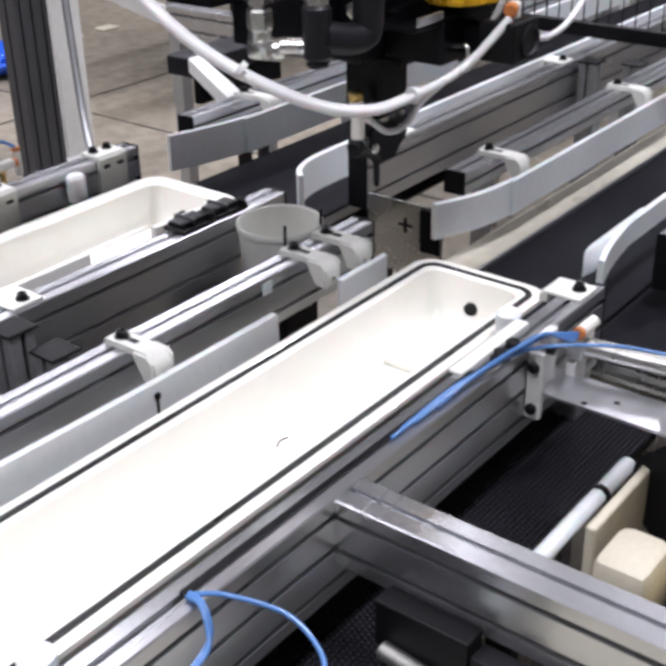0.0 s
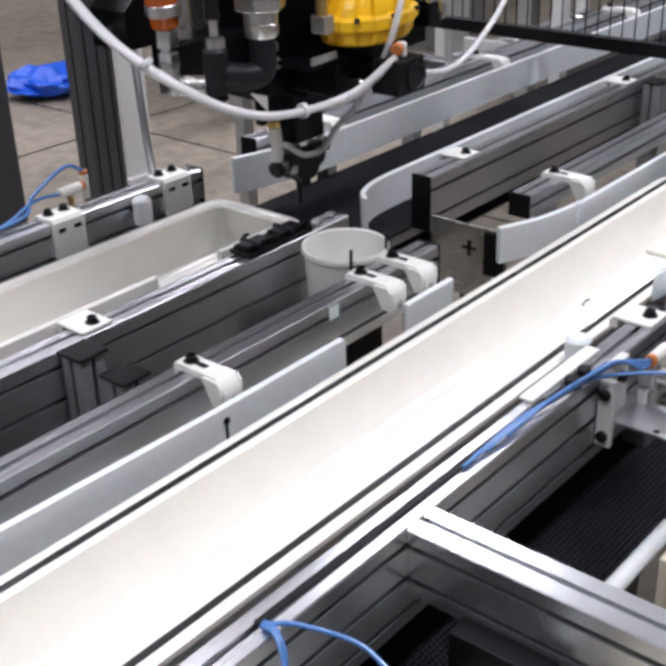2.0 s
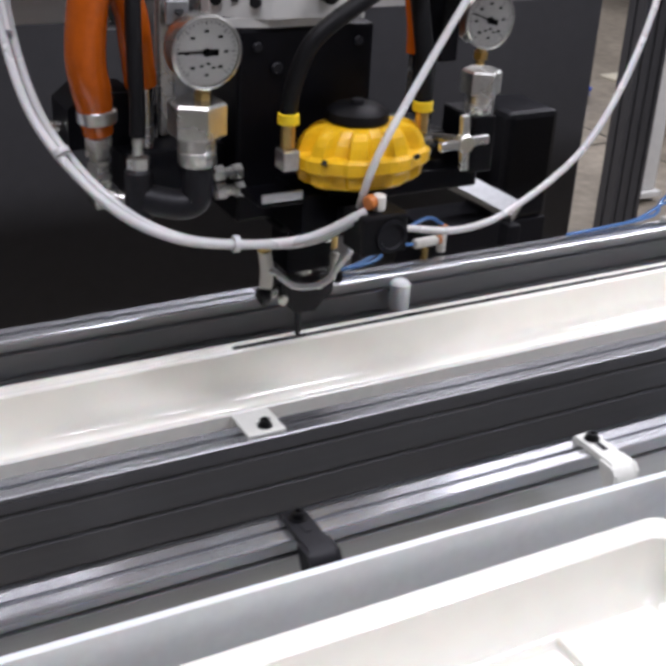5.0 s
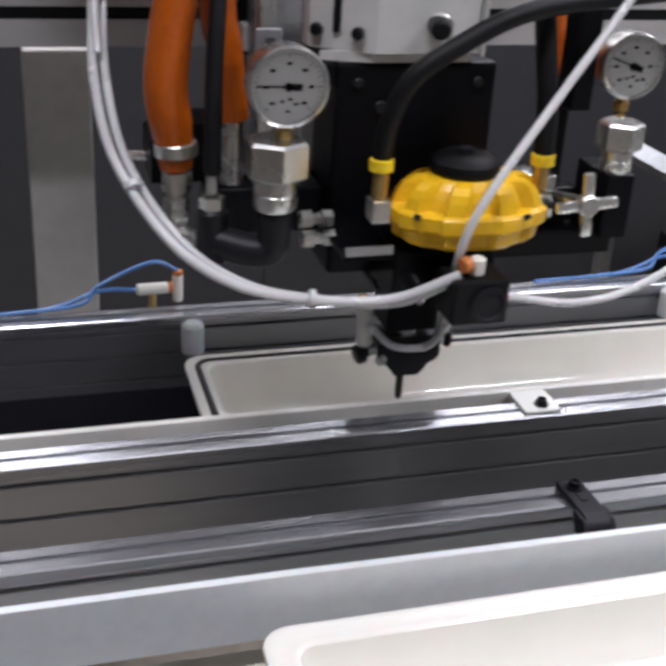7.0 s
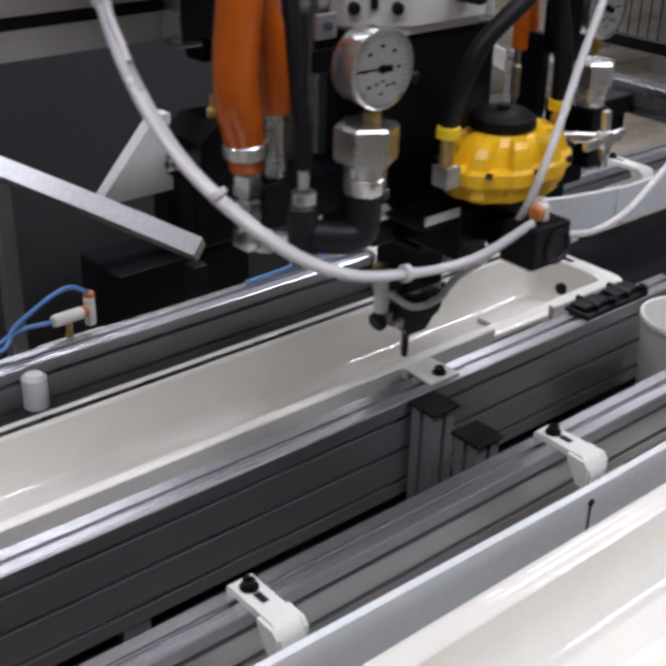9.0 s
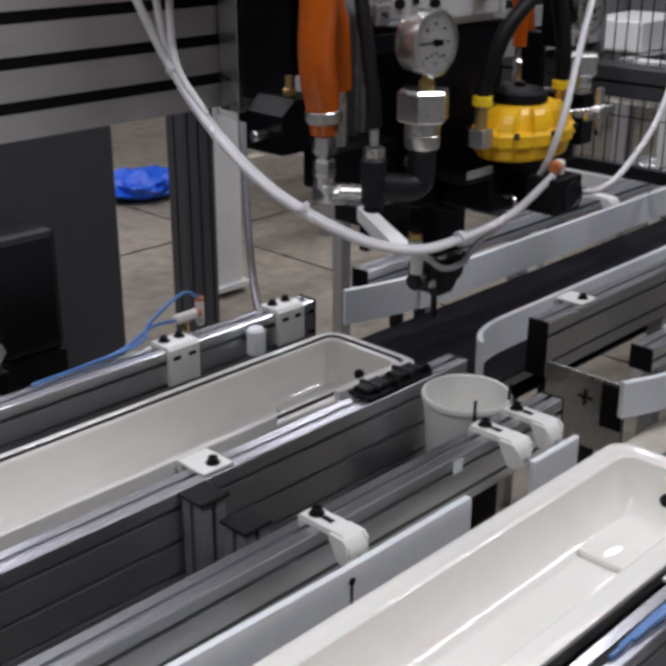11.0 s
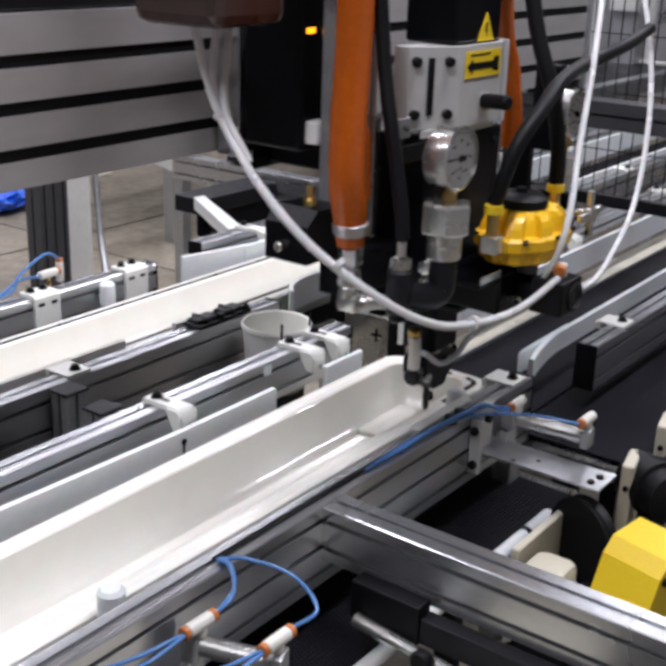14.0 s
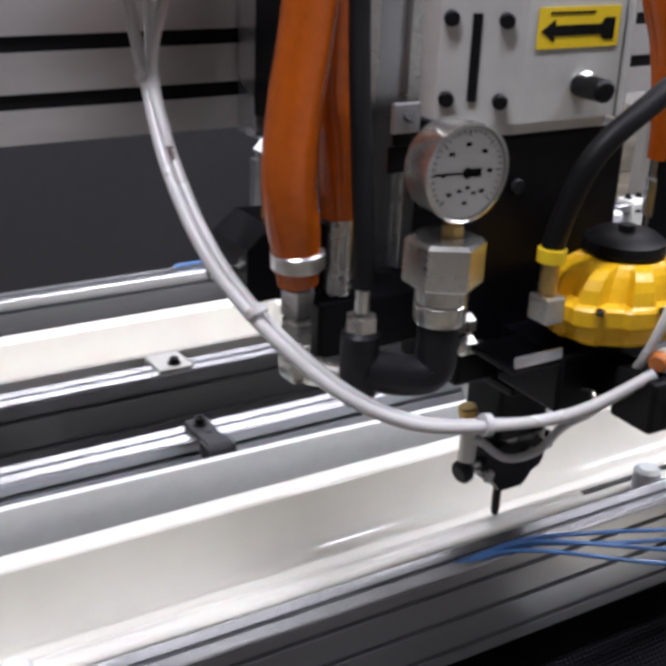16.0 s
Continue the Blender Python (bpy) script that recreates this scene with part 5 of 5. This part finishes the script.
nt_ = hp("hose_nut", lathe([(0, 0.372), (0.017, 0.372), (0.019, 0.376), (0.019, 0.40), (0.017, 0.404), (0.015, 0.404), (0.015, 0.412), (0.021, 0.412), (0.021, 0.440), (0.018, 0.444), (0, 0.444)], 6, pose(-0.388, -0.07, 0)), STEEL, "zinc plated hose nut")
hp("hose_elbow", tube([(-0.388, -0.07, 0.3718), (-0.388, -0.07, 0.352), (-0.380, -0.085, 0.345), (-0.37, -0.10, 0.345)], 0.017, 14, 6), STEEL, "zinc plated elbow", True)
hp("hose_elbow", box(-0.405, -0.371, -0.095, -0.055, 0.332, 0.362, 0.006), STEEL, "", True)
sl = hp("heated_hose", tube([(-0.388, -0.07, 0.446), (-0.394, -0.07, 0.50), (-0.402, -0.068, 0.56), (-0.392, -0.06, 0.64), (-0.372, -0.05, 0.74), (-0.362, -0.045, 0.90), (-0.36, -0.04, 1.30)], 0.030, 20, 8, radii=[0.023, 0.030, 0.0305, 0.030, 0.030, 0.030]), ORANGE, "glossy orange silicone covered hose", True)
part("hose_band", rod((-0.3885, -0.07, 0.464), (-0.3895, -0.07, 0.484), 0.0305, 0.002), STEEL, sl, "steel hose band", True)
s2 = hp("heated_hose", tube([(-0.30, -0.015, 0.50), (-0.312, -0.018, 0.60), (-0.322, -0.012, 0.72), (-0.300, -0.005, 1.3)], 0.026, 18, 8), ORANGE, "glossy orange silicone covered hose", True)
part("hose_nut", rod((-0.30, -0.015, 0.40), (-0.30, -0.015, 0.4995), 0.018, 0.003), STEEL, s2, "", True)
hp("hose_block", box(-0.34, -0.1655, -0.04, 0.03, 0.33, 0.3995, 0.004), BLACK_BOX)
s3 = hp("heated_hose", tube([(0.185, -0.05, 0.53), (0.182, -0.05, 0.58), (0.165, -0.045, 0.68), (0.135, -0.035, 0.80), (0.11, -0.02, 1.2)], 0.021, 18, 8), ORANGE, "glossy orange silicone covered hose", True)
part("hose_nut", lathe([(0, 0.40), (0.015, 0.40), (0.015, 0.45), (0.018, 0.45), (0.018, 0.50), (0.016, 0.504), (0.016, 0.5298), (0, 0.5298)], 6, pose(0.185, -0.05, 0)), STEEL, s3)
hp("hose_block", box(0.0755, 0.23, -0.09, -0.02, 0.345, 0.3998, 0.004), BLACK_BOX)
hp("left_block", extrude_poly([(-0.415, 0.40), (-0.32, 0.40), (-0.305, 0.42), (-0.305, 0.485), (-0.385, 0.49), (-0.415, 0.465)], "y", 0.0, 0.09), BLACK_BOX, "black valve block")
hp("left_fitting", lathe([(0, 0), (0.012, 0), (0.012, 0.012), (0.007, 0.014), (0.007, 0.034), (0, 0.034)], 6, pose(-0.37, 0.03, 0.4905)), BRASS)
hp("left_air_fitting", rod((-0.4155, 0.04, 0.43), (-0.445, 0.04, 0.432), 0.009, 0.002), STEEL, "", True)
hp("left_arm", box(-0.3048, -0.166, 0.041, 0.08, 0.41, 0.44, 0.004), BLACK_BOX)
for u, v in ((-0.20, 0.345), (-0.205, 0.375)):
    hp("hydraulic_fitting", lathe([(0, 0), (0.013, 0), (0.013, 0.016), (0.009, 0.017), (0.009, 0.03), (0.014, 0.031), (0.014, 0.048), (0.006, 0.05), (0, 0.05)], 6, pose(u + 0.035, -0.11, v, 0, -90, 0)), STEEL, "zinc plated hydraulic fitting")

# yellow ribbed valve
cx, cy, cz = 0.006, -0.187, 0.366
by = bmesh.new()
NT = 72
rings = []
for r, h, amp in ((0.080, 0.000, 0), (0.096, 0.004, 0.05), (0.106, 0.012, 0.10), (0.108, 0.032, 0.12), (0.114, 0.036, 0.05), (0.119, 0.040, 0.05), (0.119, 0.062, 0.05), (0.115, 0.066, 0.08), (0.110, 0.069, 0.17), (0.104, 0.088, 0.20), (0.096, 0.102, 0.22), (0.082, 0.112, 0.20), (0.060, 0.116, 0.0), (0.0, 0.117, 0)):
    ring = []
    for k in range(NT):
        a = 2 * math.pi * k / NT
        tooth = (1.0 if (k % 8) < 4 else 1.0 - amp) * (1 + 0.02 * math.sin(3 * a + 0.7))
        ring.append(by.verts.new((cx + r * tooth * math.cos(a) * 1.02, cy + r * tooth * math.sin(a) * 0.66, cz + h * 0.82)))
    rings.append(ring)
for a, b in zip(rings, rings[1:]):
    for k in range(NT):
        by.faces.new((a[k], a[(k + 1) % NT], b[(k + 1) % NT], b[k]))
by.faces.new(rings[0][::-1])
bmesh.ops.remove_doubles(by, verts=by.verts, dist=1e-6)
bmesh.ops.recalc_face_normals(by, faces=by.faces)
yv = hp("yellow_valve", by, YELLOW, "yellow ribbed cast valve body")
part("lid", lathe([(0, 0), (0.048, 0), (0.051, 0.004), (0.049, 0.016), (0.038, 0.024), (0, 0.026)], 32, pose(cx - 0.006, cy + 0.01, cz + 0.0962)), BLACK, yv, "black domed lid", True)
part("lid_screw", rod((cx - 0.006, cy + 0.01, cz + 0.1223), (cx - 0.006, cy + 0.01, cz + 0.130), 0.010), DARK_STEEL, yv)
for k in range(9):
    a = 2 * math.pi * (k + 0.5) / 9
    part("rim_bolt", rod((cx + 0.125 * math.cos(a), cy + 0.081 * math.sin(a), cz + 0.05), (cx + 0.120 * math.cos(a), cy + 0.078 * math.sin(a), cz + 0.056), 0.005), DARK_STEEL, yv)
for s, x in ((-1, -0.128), (1, 0.112)):
    f = part("side_port", box(x - 0.014, x + 0.014, cy - 0.022, cy + 0.012, 0.400, 0.432, 0.003), STEEL, yv, "steel side port")
    part("union", rod((x, cy - 0.004, 0.4322), (x, cy - 0.004, 0.472), 0.011, 0.002), BRASS, f, "brass union")
    part("collar", lathe([(0, 0.4722), (0.017, 0.4722), (0.017, 0.487), (0.013, 0.489), (0, 0.489)], 20, pose(x, cy - 0.004, 0)), YELLOW_SIGN, f, "yellow collar", True)
hp("valve_foot", box(-0.06, 0.06, -0.21, -0.15, 0.3522, 0.3658), BLACK_BOX)
bh = hp("black_hose", tube([(-0.128, -0.191, 0.4892), (-0.126, -0.205, 0.54), (-0.105, -0.218, 0.60), (-0.045, -0.222, 0.645), (0.05, -0.21, 0.685), (0.20, -0.185, 0.702), (0.45, -0.16, 0.722), (0.62, -0.14, 0.745)], 0.0135, 14, 8), RUBBER, "thick black rubber hose", True)
hp("black_hose", tube([(0.112, -0.191, 0.4892), (0.108, -0.19, 0.56), (0.10, -0.17, 0.66), (0.10, -0.12, 0.80), (0.12, -0.05, 1.1)], 0.015, 12, 8), RUBBER, "black rubber hose", True)
hp("cable_box", box(0.165, 0.199, -0.15, -0.10, 0.535, 0.70, 0.004), BLACK_BOX)
hp("cable_box_arm", box(0.172, 0.192, -0.10, -0.04, 0.3998, 0.56, 0.003), BLACK_BOX)

# knob block, star handle
kb = hp("regulator_block", box(-0.048, 0.034, -0.300, -0.235, 0.280, 0.345, 0.005), BLACK, "black air regulator block")
part("knob_ring", lathe([(0, 0), (0.027, 0), (0.027, 0.004), (0.021, 0.005), (0.019, 0.001), (0, 0.001)], 28, pose(0.004, -0.3002, 0.310, 90, 0, 0)), DARK_STEEL, kb, "", True)
part("elbow", rod((-0.008, -0.275, 0.3452), (-0.008, -0.275, 0.372), 0.011, 0.003), FITTING, kb, "white push-in elbow")
part("release_ring", rod((-0.020, -0.278, 0.364), (-0.034, -0.283, 0.362), 0.0115, 0.002), ORANGE_RING, kb, "orange release ring")
part("side_ring", rod((0.0342, -0.26, 0.302), (0.05, -0.26, 0.302), 0.008, 0.002), ORANGE_RING, kb, "orange release ring")
hp("regulator_arm", box(-0.04, 0.02, -0.2345, -0.2005, 0.2855, 0.33, 0.003), BLACK_BOX)
st = bmesh.new()
add_lathe(st, cyl(0.016, 0.02, 0.003), 20, pose(0.162, -0.235, 0.428, 90, 0, 0))
for k in range(4):
    add_box(st, 0.010, 0.047, -0.008, 0.008, 0.004, 0.016, 0.004, pose(0.162, -0.235, 0.428, 90, 0, 0) @ pose(0, 0, 0, 0, 0, 90 * k + 4))
hp("star_handle", st, STEEL, "steel four-armed star handle", True)
hp("star_stem", rod((0.162, -0.2348, 0.428), (0.150, -0.10, 0.40), 0.009), STEEL)
hp("star_valve", box(0.125, 0.18, -0.12, -0.06, 0.36, 0.43, 0.006), STEEL, "steel ball valve", True)

# milky tubes
w1 = [(-0.545, 0.18, 0.95), (-0.50, 0.175, 0.80), (-0.48, 0.145, 0.66), (-0.488, 0.05, 0.55), (-0.472, -0.055, 0.455), (-0.41, -0.16, 0.37), (-0.33, -0.207, 0.322), (-0.23, -0.222, 0.300), (-0.12, -0.25, 0.305), (-0.034, -0.283, 0.350)]
loops = [hp("milky_tube", tube(w1, 0.0072, 12, 10), TUBE, "milky plastic hose hanging in a loop", True)]
loops.append(hp("milky_tube", tube([(-0.450, 0.165, 0.95), (-0.455, 0.165, 0.80)] + [(x + 0.018, y + 0.012, z - 0.006) for x, y, z in w1[2:-2]] + [(-0.11, -0.236, 0.292), (-0.034, -0.270, 0.335)], 0.0065, 12, 10), TUBE, "milky plastic hose hanging in a loop", True))
loops.append(hp("milky_tube", tube([(-0.410, 0.165, 0.95), (-0.425, 0.16, 0.80), (-0.473, 0.13, 0.66), (-0.480, 0.07, 0.575)], 0.0065, 12, 8), TUBE, "milky plastic hose", True))
for q in ((-0.477, 0.137, 0.645), (-0.452, -0.092, 0.430), (-0.225, -0.22, 0.300)):
    loops.append(hp("tube_tie", lathe([(0, -0.005), (0.0135, -0.0045), (0.0135, 0.0045), (0, 0.005)], 14, Matrix.Translation(q) @ Vector((0.2, -0.5, -0.6) if q[2] > 0.4 else (1.0, -0.1, -0.1)).to_track_quat("Z", "Y").to_matrix().to_4x4()), TUBE, "white cable tie", True))
hp("milky_tube", tube([(0.50, -0.06, 1.1), (0.35, -0.14, 0.88), (0.205, -0.20, 0.702), (0.093, -0.24, 0.573), (-0.014, -0.28, 0.446), (-0.030, -0.255, 0.350), (0.022, -0.150, 0.235), (0.045, -0.070, 0.165), (0.025, -0.046, 0.120), (-0.030, -0.044, 0.122), (-0.064, -0.030, 0.148), (-0.072, -0.013, 0.150)], 0.0062, 12, 10), TUBE, "milky plastic hose", True)
hp("milky_tube", tube([(0.74, 0.0, 1.0), (0.65, -0.12, 0.76), (0.575, -0.18, 0.58), (0.45, -0.22, 0.40), (0.29, -0.24, 0.304), (0.174, -0.25, 0.280), (0.05, -0.26, 0.302)], 0.006, 12, 10), TUBE, "milky plastic hose", True)

# ---- motion ----
def motions():
    walk(tub_a, [(t, pose(-0.472 + d, -0.278, RIM)) for t, d in ((0, 0), (0.55, 0), (1.0, 0.12), (1.5, 0.40), (2.6, 1.14), (3.5, 1.695), (4.2, 2.12), (12.5, 7.2), (14.0, 7.75), (16.0, 7.75))])
    walk(tub_b, [(t, pose(x, -0.278, RIM)) for t, x in ((0, -4.80), (4.2, -2.15), (5.5, -1.32), (6.5, -0.68), (6.9, -0.478), (7.1, -0.472), (16, -0.472))])
    walk(tub_c, [(t, pose(-0.45 + d, 0.468, RIM)) for t, d in ((0, 0), (11.7, 0), (12.0, 0.10), (12.5, 0.38), (14.5, 1.675), (16, 2.65))])
    walk(tub_d, [(t, pose(x, 0.468, RIM)) for t, x in ((0, -4.80), (11.9, -4.20), (15.5, -1.97), (16, -1.70))])
    up, down = pose(0, 0, 0), pose(0, 0, -0.0085)
    for beads, t0, t1 in ((beads_c, 1.95, 10.65), (beads_b, 13.45, 16.45)):
        for ob, f in beads:
            t = t0 + (t1 - t0) * f
            if t < 15.9:
                walk(ob, [(0, down), (t, down), (t + 0.1, up), (16, up)])
            else:
                walk(ob, [(0, down), (16, down)])
    rows = [(0.0, 0.620, -0.037, 1.034), (0.3, 0.620, 0.073, 1.056), (0.6, 0.620, 0.125, 1.071), (0.9, 0.622, 0.272, 1.059), (1.2, 0.625, 0.328, 1.058), (1.6, 0.628, 0.330, 1.015), (2.0, 0.640, 0.343, 0.960), (2.2, 0.630, 0.365, 0.950), (2.5, 0.606, 0.548, 0.921), (3.0, 0.350, 0.582, 0.921), (3.5, 0.062, 0.582, 0.921), (4.0, -0.236, 0.582, 0.921), (4.2, -0.352, 0.582, 0.921),
            (6.05, -1.42, 0.582, 0.921), (6.3, -1.528, 0.50, 0.921), (6.5, -1.522, 0.385, 0.921), (7.0, -1.212, 0.378, 0.921), (7.5, -0.908, 0.378, 0.921), (8.0, -0.572, 0.378, 0.921), (8.5, -0.280, 0.378, 0.921), (8.7, -0.157, 0.378, 0.921),
            (9.95, 0.58, 0.37, 0.921), (10.4, 0.62, 0.44, 0.925), (10.8, 0.614, 0.388, 1.012), (11.0, 0.641, 0.303, 1.029), (11.5, 0.652, 0.093, 1.054), (12.0, 0.618, -0.078, 1.063), (12.5, 0.660, -0.106, 1.027), (13.0, 0.616, -0.133, 0.974), (13.5, 0.620, -0.300, 0.924),
            (13.75, 0.545, -0.380, 0.921), (14.0, 0.394, -0.383, 0.921), (14.5, 0.099, -0.380, 0.921), (15.0, -0.206, -0.380, 0.921), (15.5, -0.496, -0.378, 0.921), (16.0, -0.773, -0.376, 0.921)]
    walk(head, [(t, pose(x, y, z)) for t, x, y, z in rows])
    # the loop hangs from the carriage, so it sags as the head is lifted
    pivot = Vector((-0.034, -0.283, 0.350))
    for ob in loops:
        walk(ob, [(t, Matrix.Translation(pivot) @ pose(0, 0, 0, 0, -120 * max(0.0, z - 0.925), 0) @ Matrix.Translation(-pivot)) for t, x, y, z in rows])
    walk(carriage, [(t, pose(x, y, BEAM_Z)) for t, x, y, z in rows])
    walk(beam, [(t, pose(0, y + 0.35, BEAM_Z)) for t, x, y, z in rows])


motions()
